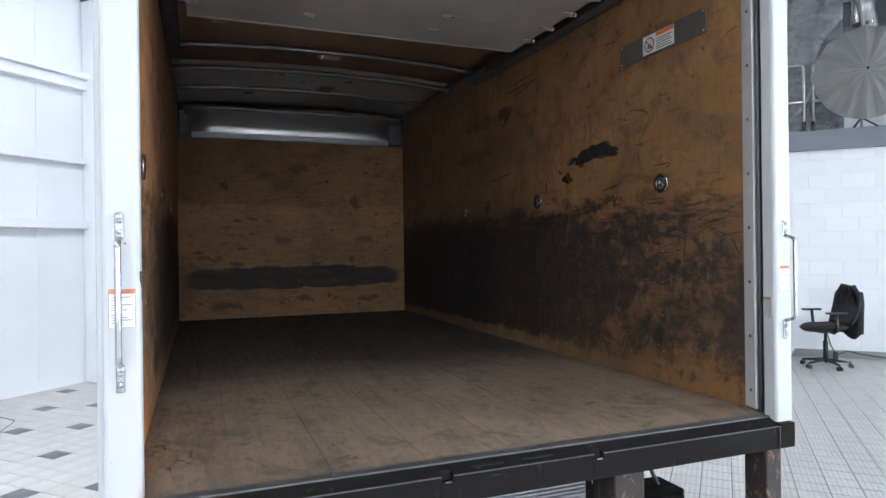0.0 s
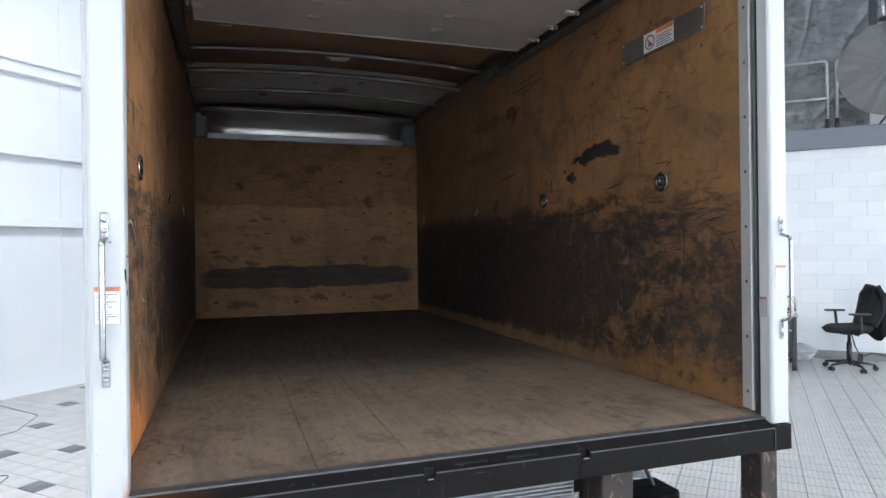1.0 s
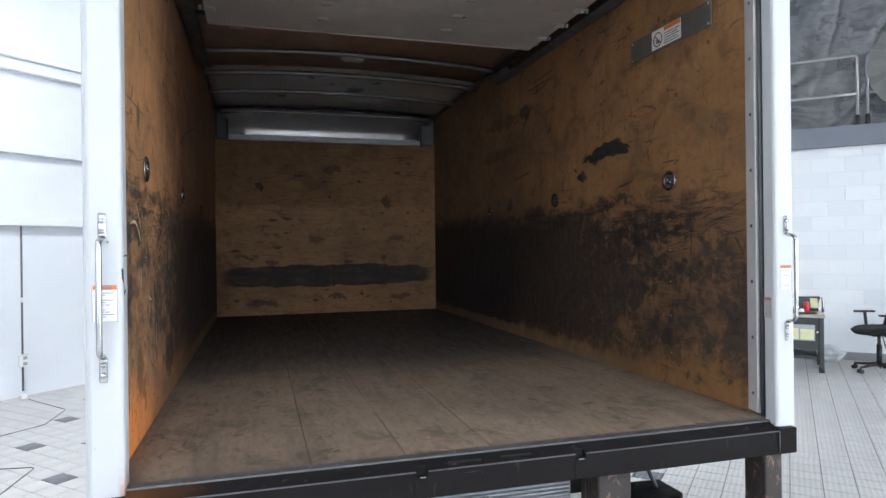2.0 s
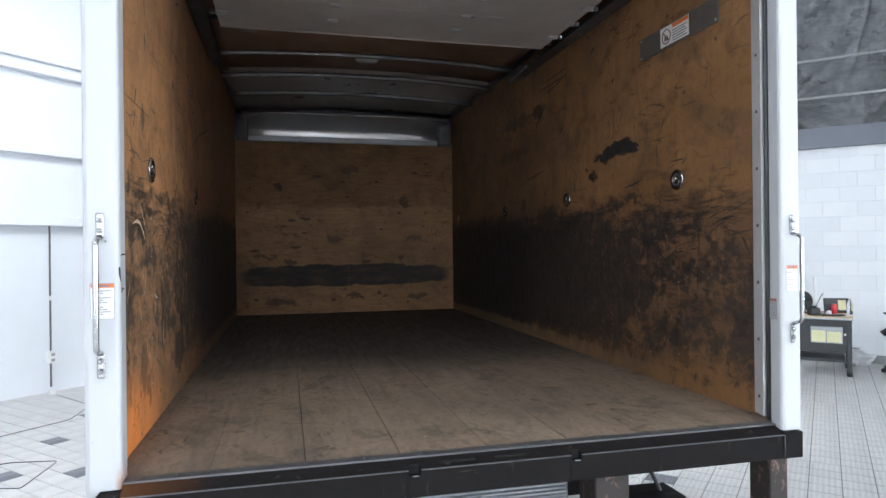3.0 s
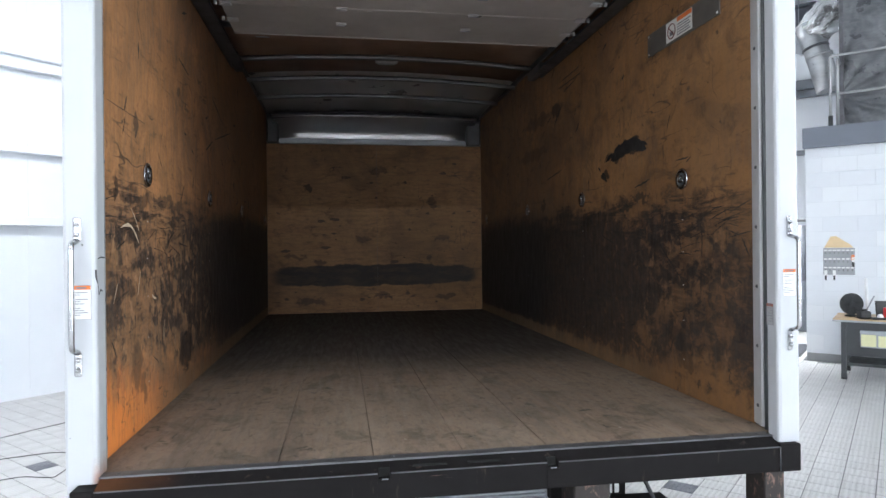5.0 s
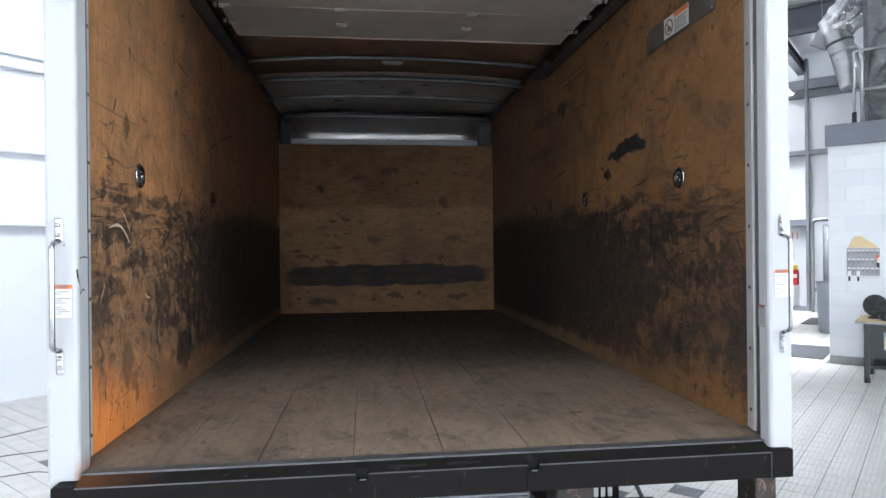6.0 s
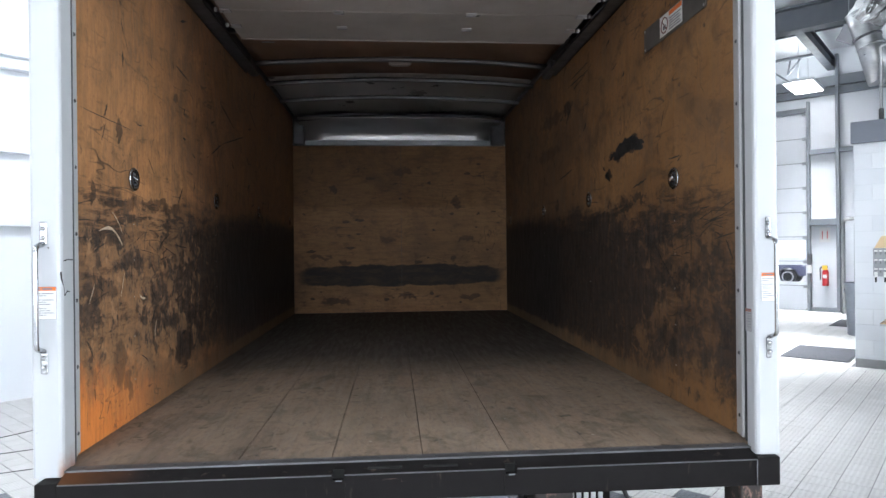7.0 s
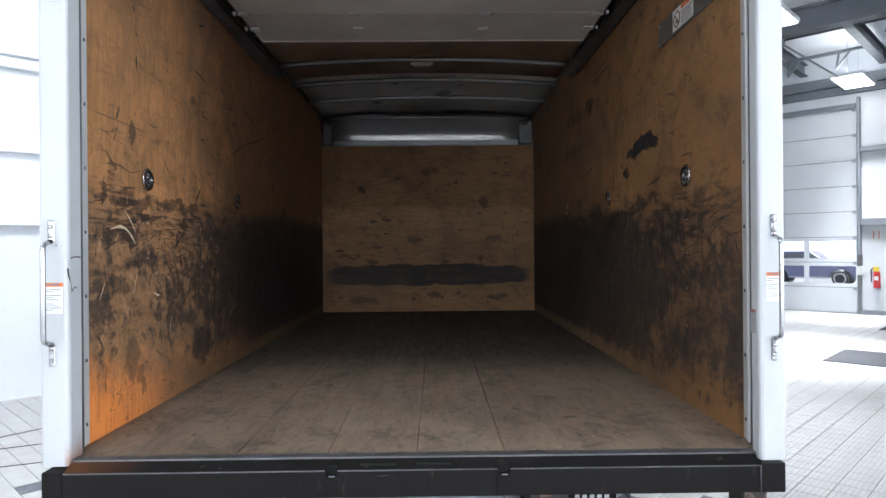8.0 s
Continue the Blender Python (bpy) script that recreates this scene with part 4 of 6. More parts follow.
# rear sill: sloping plate, worn lip, beam with slots
SLOTS = (-0.269, 0.287)
sill_bar = fresh()
for a, b in ((-1.125, SLOTS[0] - 0.018), (SLOTS[0] + 0.018, SLOTS[1] - 0.018), (SLOTS[1] + 0.018, 1.125)):
    extrude(sill_bar, [(0.0, 0.835), (0.006, 0.8385), (0.055, BED - 0.002), (0.10, BED - 0.004), (0.10, 0.76), (0.0, 0.75)], "x", a, b)
for c in SLOTS:
    extrude(sill_bar, [(0.0, 0.819), (0.030, 0.816), (0.032, 0.846), (0.055, BED - 0.002), (0.10, BED - 0.004), (0.10, 0.76), (0.0, 0.75)], "x", c - 0.018, c + 0.018)
bmesh.ops.remove_doubles(sill_bar, verts=sill_bar.verts, dist=1e-5)
sill = part("rear_sill", sill_bar, M["sill"], truck, "black steel rear sill, scuffed")
for a, b in ((-1.125, -0.290), (-0.248, 0.267), (0.307, 1.125)):
    part("worn_lip", boxed(a, b, -0.002, 0.004, 0.8340, 0.8374, 0.001), M["lip"], sill, "worn metal lip")
for x in SLOTS:
    # black inserts and groove bars put the shade of the recesses into colour
    part("slot_liner", boxed(x - 0.0175, x + 0.0175, 0.024, 0.0295, 0.8175, 0.845), M["hole"], sill, "black insert painted as the slot's shade")
    part("slot_edge", boxed(x - 0.008, x + 0.012, -0.002, 0.002, 0.8165, 0.8195), M["galv"], sill)
    part("latch_plate", boxed(x - 0.022, x + 0.022, -0.003, 0.0, 0.752, 0.815), M["steel"], sill)
for x in (-0.12, 0.06):
    part("sill_groove", boxed(x - 0.055, x + 0.055, 0.02, 0.032, 0.8440, 0.8490), M["hole"], sill)
for x0, x1, z1 in ((-1.19, -1.125, 0.842), (1.1185, 1.198, 0.845)):
    part("sill_end", boxed(x0, x1, -0.004, 0.14, 0.749, z1, 0.003), M["steel"], truck, "black steel end bracket")
part("weld_seam", rod(fresh(), (1.1178, -0.003, 0.752), (1.1178, -0.003, 0.838), 0.0016, n=6), M["lip"], truck, "bright weld seam")
part("edge_lip", boxed(-1.13, 1.13, 0.0535, 0.0555, BED - 0.003, BED + 0.0034, 0.0006), M["lip"], truck, "bright worn front edge of the floor strip")
leg = part("bumper_post", boxed(1.072, 1.150, 0.02, 0.13, 0.30, 0.748, 0.004), M["rust"], truck, "black bumper post with rust")
leg = part("bumper_post", boxed(-1.150, -1.072, 0.02, 0.13, 0.30, 0.748, 0.004), M["rust"], truck, "black bumper post with rust")
part("bumper_step", boxed(-1.16, 1.16, 0.02, 0.16, 0.24, 0.30, 0.006), M["steel"], truck, "black bumper step")
part("hanger_block", boxed(0.37, 0.50, 0.03, 0.16, 0.45, 0.748, 0.005), M["rust"], truck, "black hanger bracket")
plate = part("lettered_plate", boxed(0.62, 0.82, 0.60, 0.612, 0.38, 0.545, 0.002), M["steel"], truck, "black plate with white lettering")
for k in range(5):
    part("letter_bar", boxed(0.645 + k * 0.031, 0.664 + k * 0.031, 0.596, 0.601, 0.475, 0.515), M["sticker"], plate, "white lettering")
part("plate_bracket", boxed(0.68, 0.74, 0.61, 0.66, 0.40, 0.745, 0.003), M["steel"], truck, "black plate bracket")
ramp = part("stowed_ramp", boxed(-0.24, 0.30, 0.10, 1.2, 0.60, 0.722, 0.004), M["bow"], truck, "aluminium ramp stowed under the bed")
for k in range(8):
    part("rib", boxed(-0.23, 0.29, 0.09, 0.102, 0.608 + k * 0.0140, 0.616 + k * 0.0140, 0.002), M["galv"], ramp)
part("handle", sweep(fresh(), bend([(-0.12, 0.10, 0.69), (-0.12, 0.05, 0.69), (-0.02, 0.05, 0.69), (-0.02, 0.10, 0.69)], 0.015), 0.007), M["galv"], ramp, "bare metal pull handle")
step = fresh()
extrude(step, [(0.58, 0.26), (0.86, 0.24), (0.90, 0.28), (0.90, 0.44), (0.60, 0.46)], "z", 0.43, 0.53, 0.006)
part("side_bracket", step, M["steel"], truck, "black steel bracket under the bed")

# rear posts with jamb, door seal and screwed track cover
for side in (-1, 1):
    y0 = 0.045 if side < 0 else 0.02
    outer = 1.222 if side < 0 else 1.216
    inner = 1.127 if side < 0 else 1.130
    y1 = 0.128 if side < 0 else 0.082
    dy = 0.0 if side < 0 else -0.031
    f = lambda p: [(side * x, y) for x, y in p]
    r = 0.012
    profile = [(outer - r, y0), (inner + r, y0), (inner + 0.3 * r, y0 + 0.3 * r), (inner, y0 + r), (inner + 0.004, y1), (inner + 0.045, y1), (inner + 0.045, y1 + 0.02), (outer, y1 + 0.02), (outer, y0 + r), (outer - 0.3 * r, y0 + 0.3 * r)]
    post = part("rear_post", extrude(fresh(), f(profile), "z", 0.846, 3.2), M["enamel"], truck, "white enamelled rear post")
    groove = part("door_channel", boxed(min(side * 1.172, side * 1.195), max(side * 1.172, side * 1.195), 0.105, 0.235, 0.85, 2.9), M["dark_metal"], truck, "dark door channel")
    part("door_seal", sweep(fresh(), [(side * (1.146 if side < 0 else 1.158), 0.152 + dy, 0.862), (side * (1.146 if side < 0 else 1.158), 0.152 + dy, 2.85)], 0.008 if side < 0 else 0.009, 10), M["seal"], post, "grey rubber door seal")
    cover = part("track_cover", extrude(fresh(), f([(1.149, 0.172 + dy), (1.152, 0.168 + dy), (1.172, 0.168 + dy), (1.172, 0.240 + dy), (1.167, 0.240 + dy), (1.1655, 0.236 + dy)]), "z", 0.868, 2.95), M["enamel"] if side < 0 else M["cover"], truck, "pale track cover with screws")
    for k in range(9):
        z = 0.94 + k * 0.225
        part("screw", lathe(fresh(), [(0.0075, 0), (0.006, 0.003), (0.0, 0.004)], 10, pose(side * 1.1565, 0.200 + dy, z, 0, -90 * side, 13 * side)), M["dark_metal"], cover, "dark screw head")

# black scuffs on the inner face of the white post
for pts in ([(0.047, 1.492), (0.05, 1.47), (0.062, 1.44), (0.066, 1.415)], [(0.066, 1.415), (0.085, 1.43), (0.10, 1.425)], [(0.06, 1.525), (0.09, 1.53), (0.122, 1.528)]):
    part("scuff", sweep(fresh(), [(-1.1285 - 0.003 * (y - 0.05) / 0.08, y, z) for y, z in pts], 0.0026, 5), M["drag"], truck, "black scuff on white paint")

# grab handles
for side, x in ((-1, -1.178), (1, 1.174)):
    y0 = 0.045 if side < 0 else 0.02
    grab = part("grab_handle", sweep(fresh(), bend([(x, y0 - 0.006, 1.580), (x, y0 - 0.050, 1.568), (x, y0 - 0.050, 1.258), (x, y0 - 0.006, 1.244)], 0.016), 0.0085 if side < 0 else 0.0068, 12), M["chrome"], truck, "polished grab handle")
    for z in (1.613, 1.208):
        foot = part("foot_plate", boxed(x - (0.0105 if side < 0 else 0.0085), x + (0.0105 if side < 0 else 0.0085), y0 - 0.007, y0, z - 0.036, z + 0.036, 0.0045, segments=3), M["chrome"], grab)
        for dz in (-0.015, 0.015):
            lathe(b := fresh(), [(0.0082, 0), (0.0078, 0.004), (0.005, 0.007), (0.0, 0.009)], 12, pose(x, y0 - 0.008, z + dz, 90, 0, 0))
            part("bolt", b, M["chrome"], grab)


def sticker(name, origin, across, up, out, w, h, label, rows, sheet_key="sticker", head_key="orange"):
    """A white warning sticker with an orange head and unreadable lines."""
    o, a, u, d = (Vector(p) for p in (origin, across, up, out))

    def card(x0, x1, z0, z1, lift, thick):
        b = fresh()
        m = Matrix((a, u, d)).transposed().to_4x4()
        m.translation = o
        return box(b, x0, x1, z0, z1, lift, lift + thick, 0.0, m)
    base = part(name, card(0, w, -h, 0, 0.0005, 0.0008), M[sheet_key], truck, label)
    part("heading", card(0.002, w - 0.002, -0.125 * h, -0.012 * h, 0.0016, 0.0006), M[head_key], base, "orange heading")
    part("heading_mark", card(0.34 * w, 0.80 * w, -0.095 * h, -0.045 * h, 0.0023, 0.0004), M["ink"], base, "dark heading bar")
    part("heading_mark", card(0.16 * w, 0.26 * w, -0.10 * h, -0.04 * h, 0.0023, 0.0004), M["ink"], base)
    for k in range(rows):
        z = -0.2 * h - k * (0.72 * h / rows)
        if rows < 8 or k not in (2, 6):
            stop = w * (0.86 - 0.34 * ((k * 5) % 3) / 2)
            gap = w * (0.30 + 0.09 * (k % 3))
            for a0, a1 in ((0.09 * w, gap - 0.02 * w), (gap + 0.02 * w, stop)):
                part("text_line", card(a0, a1, z - 0.020 * h, z, 0.0016, 0.0005), M["ink"], base)
    for x0, x1, z0, z1 in ((0, w, -0.012 * h, 0), (0, w, -h, -h + 0.008 * h), (0, 0.02 * w, -h, 0), (0.98 * w, w, -h, 0)):
        part("border", card(x0, x1, z0, z1, 0.0016, 0.0004), M["ink"], base)
    return base


sticker("warning_sticker", (-1.2057, 0.045, 1.446), (1, 0, 0), (0, 0, 1), (0, -1, 0), 0.0652, 0.103, "white warning sticker with an orange heading", 11)
sticker("warning_sticker", (1.150, 0.02, 1.460), (1, 0, 0), (0, 0, 1), (0, -1, 0), 0.051, 0.097, "white warning sticker with an orange heading", 11)
sticker("warning_sticker", (1.1315, 0.045, 1.335), (0, 1, 0), (0, 0, 1), (-1, 0, 0), 0.036, 0.078, "small grey warning sticker with an orange heading", 6, "sticker_grey", "orange_dull")
# plate with a no-riding sticker on the lining
panel = part("warning_plate", boxed(WIDE - 0.006, WIDE, 0.404, 1.026, 2.508, 2.622, 0.0015), M["plate"], truck, "grey metal plate screwed to the plywood")
for y in (0.42, 1.01):
    for z in (2.52, 2.61):
        part("screw", lathe(fresh(), [(0.006, 0), (0.004, 0.002), (0.0, 0.0025)], 8, pose(WIDE - 0.006, y, z, 0, -90, 0)), M["alu"], panel)
x = WIDE - 0.0065
part("sticker_sheet", boxed(x - 0.001, x, 0.607, 0.835, 2.520, 2.614), M["sticker"], panel, "white warning sticker")
part("heading", boxed(x - 0.0018, x - 0.0011, 0.609, 0.735, 2.592, 2.612), M["orange"], panel, "orange heading")
part("sign_ring", sweep(fresh(), [(x - 0.0012, 0.785 + 0.034 * math.cos(k * math.pi / 12), 2.565 + 0.034 * math.sin(k * math.pi / 12)) for k in range(24)], 0.0028, 5, True), M["sign_red"], panel, "dark prohibition ring")
part("sign_bar", rod(fresh(), (x - 0.0012, 0.810, 2.589), (x - 0.0012, 0.761, 2.541), 0.0025, n=5), M["sign_red"], panel)
part("sign_mark", boxed(x - 0.002, x - 0.0012, 0.77, 0.80, 2.545, 2.565), M["ink"], panel)
for k in range(5):
    part("text_line", boxed(x - 0.0016, x - 0.0011, 0.62 + 0.012 * (k % 2), 0.735, 2.576 - k * 0.012, 2.581 - k * 0.012), M["ink"], panel)

# lashing rings
for side in (-1, 1):
    for y in (0.715, 1.945, 3.172, 4.70):
        m = Matrix.Translation((side * (WIDE - 0.001), y, 1.856)) @ Matrix.Rotation(radians(-90 * side), 4, "Y")
        cup = part("lashing_ring", lathe(fresh(), [(0.049, 0), (0.050, 0.004), (0.046, 0.008), (0.037, 0.009), (0.033, 0.006), (0.030, 0.0025), (0.0, 0.0022)], 28, m), M["chrome"], truck, "recessed chrome lashing ring")
        tri = [m @ Vector((0.016 if k == 2 else -0.012, (-0.02, 0.02, 0.0)[k], 0.0065)) for k in range(3)]
        part("ring", sweep(fresh(), bend([tri[2], tri[0], tri[1], tri[2]], 0.006, 3), 0.0042, 8), M["chrome"], cup)
        part("cup", lathe(fresh(), [(0.029, 0.0026), (0.027, 0.0031), (0.0, 0.0033)], 20, m), M["dark_metal"], cup)

# roll-up door pushed under the roof, with its tracks
door = part("roll_up_door", boxed(-1.03, 1.04, 2.035, 2.049, 2.884, 2.910, 0.002), M["door_paint"], truck, "grey roll-up door pushed up under the roof")
for k in range(4):
    y1 = 2.045 - k * 0.49
    part("door_panel", boxed(-1.03, 1.04, y1 - 0.488, y1, 2.888, 2.908, 0.003), M["door_paint"], door, "grey painted door panel")
    for yy in (y1 - 0.245, y1 - 0.488):
        for xh in (-0.38, 0.37):
            part("hinge", boxed(xh - 0.030, xh + 0.030, yy - 0.016, yy + 0.016, 2.881, 2.888, 0.002), M["cover"], door, "pale hinge plate")
            part("knuckle", rod(fresh(), (xh - 0.028, yy + 0.014, 2.880), (xh + 0.028, yy + 0.014, 2.880), 0.004, n=8), M["galv"], door)
        for xe, s in ((-1.0, -1), (1.01, 1)):
            h = boxed(xe - 0.03, xe + 0.03, yy - 0.025, yy + 0.025, 2.878, 2.888, 0.003)
            rod(h, (xe + s * 0.01, yy, 2.876), (xe + s * 0.035, yy, 2.876), 0.004, n=8)
            rod(h, (xe + s * 0.045, yy, 2.888), (xe + s * 0.06, yy, 2.888), 0.013, n=12)
            part("roller_hinge", h, M["cover"], door, "pale roller hinge")
part("torn_hole", extrude(fresh(), [(0.335, 1.585), (0.365, 1.600), (0.41, 1.592), (0.425, 1.570), (0.40, 1.578), (0.37, 1.575)], "z", 2.8865, 2.889), M["hole"], door, "black torn hole by the hinge")
part("door_pull", boxed(-0.90, -0.82, 2.02, 2.03, 2.860, 2.866, 0.002), M["galv"], door)
for s in (-1, 1):
    t = fresh()
    x0, x1 = sorted((s * 1.075, s * 1.165))
    box(t, x0, x1, 0.17, 2.62, 2.868, 2.874)
    x0, x1 = sorted((s * 1.155, s * 1.165))
    box(t, x0, x1, 0.17, 2.75, 2.868, 2.955)
    x0, x1 = sorted((s * 1.075, s * 1.083))
    box(t, x0, x1, 0.17, 2.40, 2.868, 2.884)
    part("door_track", t, M["dark_metal"], truck, "dark steel door track")
    # bracket at the end of the track
    x0, x1 = sorted((s * 1.10, s * 1.166))
    part("track_end", boxed(x0, x1, 2.62, 2.92, 2.885, 2.955, 0.01), M["dark_metal"], truck, "dark spring bracket")

# rear wheels that carry the box
for s in (-1, 1):
    m = Matrix.Translation((s * 0.90, 2.75, 0.40)) @ Matrix.Rotation(radians(90), 4, "Y")
    wheel = part("wheel", lathe(fresh(), [(0.20, -0.12), (0.34, -0.13), (0.385, -0.11), (0.40, -0.07), (0.40, 0.07), (0.385, 0.11), (0.34, 0.13), (0.20, 0.12)], 36, m), M["rubber"], truck, "black tyre")
    part("rim", lathe(fresh(), [(0.205, -0.10), (0.19, -0.05), (0.06, -0.04), (0.06, 0.04), (0.19, 0.05), (0.205, 0.10)], 28, m), M["galv"], wheel)
part("axle", rod(fresh(), (-0.8, 2.75, 0.40), (0.8, 2.75, 0.40), 0.06), M["steel"], truck)
for x in (-0.45, 0.45):
    part("spring", boxed(x - 0.04, x + 0.04, 2.2, 3.3, 0.44, 0.56, 0.01), M["steel"], truck)



# ---- things by the block wall ----
def at(u, v, z=0.0, turn=0.0):
    """A pose in the hall's frame."""
    return HALL @ Matrix.Translation((u, v, z)) @ Matrix.Rotation(radians(turn), 4, "Z")


def office_chair(m):
    """Faces its own +x."""
    c = thing("office_chair", m, "black office swivel chair with armrests and a high back", "chair")
    base = part("base", lathe(fresh(), [(0.0, 0.075), (0.045, 0.075), (0.05, 0.10), (0.035, 0.13), (0.0, 0.13)], 16), M["black_plastic"], c)
    for k in range(5):
        a = 2 * math.pi * k / 5 + 0.35
        d = Vector((math.cos(a), math.sin(a), 0))
        leg = fresh()
        rod(leg, d * 0.03 + Vector((0, 0, 0.105)), d * 0.30 + Vector((0, 0, 0.075)), 0.024, 0.014, 8)
        part("star_leg", leg, M["black_plastic"], base)
        w = fresh()
        side = Vector((-d.y, d.x, 0))
        for s in (-1, 1):
            rod(w, d * 0.30 + side * (s * 0.012) + Vector((0, 0, 0.029)), d * 0.30 + side * (s * 0.03) + Vector((0, 0, 0.029)), 0.029, n=14)
        rod(w, d * 0.30 + Vector((0, 0, 0.03)), d * 0.30 + Vector((0, 0, 0.075)), 0.009, n=8)
        part("castor", w, M["black_plastic"], base)
    part("gas_column", rod(rod(fresh(), (0, 0, 0.12), (0, 0, 0.36), 0.032), (0, 0, 0.36), (0, 0, 0.48), 0.02), M["black_plastic"], c)
    mech = boxed(-0.12, 0.12, -0.09, 0.09, 0.47, 0.51, 0.012)
    rod(mech, (0.02, 0.08, 0.49), (0.02, 0.26, 0.48), 0.008, n=8)
    part("tilt_mechanism", mech, M["black_plastic"], c)

    def pad(s, t):
        x, y = (2 * s - 1), (2 * t - 1)
        r = max(abs(x), abs(y), 1e-4)
        f = math.hypot(x, y) / r
        k = 1.0 / max(1.0, f) ** 0.6
        return Vector((0.25 * x * k + 0.02, 0.245 * y * k, 0.545 + 0.02 * (x * x) * (-1 if x > 0 else 0.6) + 0.012 * y * y - 0.03 * max(0, r - 0.85) / 0.15))
    part("seat", sheet(fresh(), 14, 14, pad, -0.042), M["black_cloth"], c)

    def shell(s, t):
        y, z = (2 * s - 1), t
        w = 0.235 * (0.82 + 0.35 * math.sin(math.pi * min(1, z * 0.75 + 0.15))) * (1 - 0.45 * max(0, z - 0.8) / 0.2)
        return Vector((-0.24 - 0.10 * z + 0.07 * y * y - 0.04 * math.sin(math.pi * z), y * w, 0.60 + 0.50 * z))
    part("backrest", sheet(fresh(), 12, 14, shell, -0.05), M["black_cloth"], c)
    part("back_stem", sweep(fresh(), bend([(-0.05, 0, 0.49), (-0.27, 0, 0.50), (-0.36, 0, 0.80)], 0.06), 0.022, 8), M["black_plastic"], c)
    for s in (-1, 1):
        arm = part("armrest", boxed(-0.10, 0.15, s * 0.30 - 0.04, s * 0.30 + 0.04, 0.750, 0.775, 0.01, segments=2), M["black_plastic"], c)
        part("arm_post", sweep(fresh(), bend([(0.0, s * 0.20, 0.50), (0.0, s * 0.29, 0.52), (0.02, s * 0.30, 0.755)], 0.05), 0.02, 8), M["black_plastic"], arm)
    return c


office_chair(at(7.22, -1.76, 0.0, 112) @ Matrix.Scale(0.92, 4))


def jacket():
    """Hangs over the chair's back."""
    j = thing("jacket", at(7.22, -1.76, 0.0, 112) @ Matrix.Scale(0.92, 4), "black jacket hung over the back of the chair", "jacket")

    def cloth(s, t):
        y = (2 * s - 1)
        fold = 0.009 * math.sin(9 * y + 4 * t) + 0.005 * math.sin(17 * y - 3 * t)
        w = 0.25 * (0.66 + 0.36 * min(1.0, t * 2.2) + 0.12 * t) + 0.012 * math.sin(5 * t + 2 * y)
        return Vector((-0.365 + 0.10 * y * y + fold - 0.02 * t + 0.03 * max(0, 0.12 - t) / 0.12, y * w, 1.118 - 0.13 * y * y * (1 - t) ** 2 - 0.69 * t - 0.05 * math.cos(3 * y) * t))
    part("body_cloth", sheet(fresh(), 22, 18, cloth, 0.015), M["black_cloth"], j)

    def collar(s, t):
        y = (2 * s - 1)
        return Vector((-0.36 + 0.06 * t + 0.08 * y * y, y * 0.13, 1.095 + 0.02 * math.sin(math.pi * t) - 0.10 * y * y))
    part("collar", sheet(fresh(), 10, 8, collar, 0.006), M["black_cloth"], j)
    for s in (-1, 1):
        part("sleeve", sweep(fresh(), [(-0.36, s * 0.17, 1.02), (-0.34, s * 0.225, 0.88), (-0.32, s * 0.245, 0.70), (-0.31, s * 0.25, 0.48)], 0.042, 10), M["black_cloth"], j)


jacket()


def desk():
    """Front to its own -x."""
    d = thing("work_desk", at(6.88, -0.895) @ Matrix.Diagonal((1, 1, 0.9, 1)), "charcoal metal desk with a pale wooden top", "desk")
    part("top", boxed(-0.05, 0.72, -0.30, 0.392, 0.735, 0.77, 0.006), M["desk_wood"], d, "pale worn wooden top")
    part("top_edge", boxed(-0.055, -0.049, -0.302, 0.394, 0.733, 0.757, 0.002), M["galv"], d, "grey metal edge")
    part("body", boxed(0.0, 0.62, -0.25, 0.275, 0.30, 0.735, 0.008), M["desk_metal"], d)
    for x in (0.005, 0.60):
        for y in (-0.262, 0.287):
            leg = part("leg", boxed(x - 0.026, x + 0.026, y - 0.026, y + 0.026, 0.02, 0.735, 0.006), M["desk_metal"], d)
            part("foot", rod(fresh(), (x, y, 0), (x, y, 0.07), 0.031, n=12), M["black_plastic"], leg)
    tray = part("paper_holder", boxed(-0.022, -0.002, -0.195, 0.13, 0.42, 0.635, 0.004), M["galv"], d, "grey paper holder")
    for y0, y1 in ((-0.182, -0.04), (-0.022, 0.12)):
        part("paper_pad", boxed(-0.028, -0.0215, y0, y1, 0.435, 0.575 + 0.01 * (y0 > -0.1), 0.002), M["paper_yellow"], tray, "pale yellow paper")
    part("holder_lip", boxed(-0.03, -0.0222, -0.195, 0.13, 0.60, 0.635, 0.003), M["galv"], tray)
    part("lock", rod(fresh(), (-0.006, -0.22, 0.54), (0.0, -0.22, 0.54), 0.012), M["sticker"], d, "white round lock")
    part("bottom_shelf", boxed(0.03, 0.60, -0.22, 0.25, 0.17, 0.215, 0.004), M["desk_metal"], d)


desk()


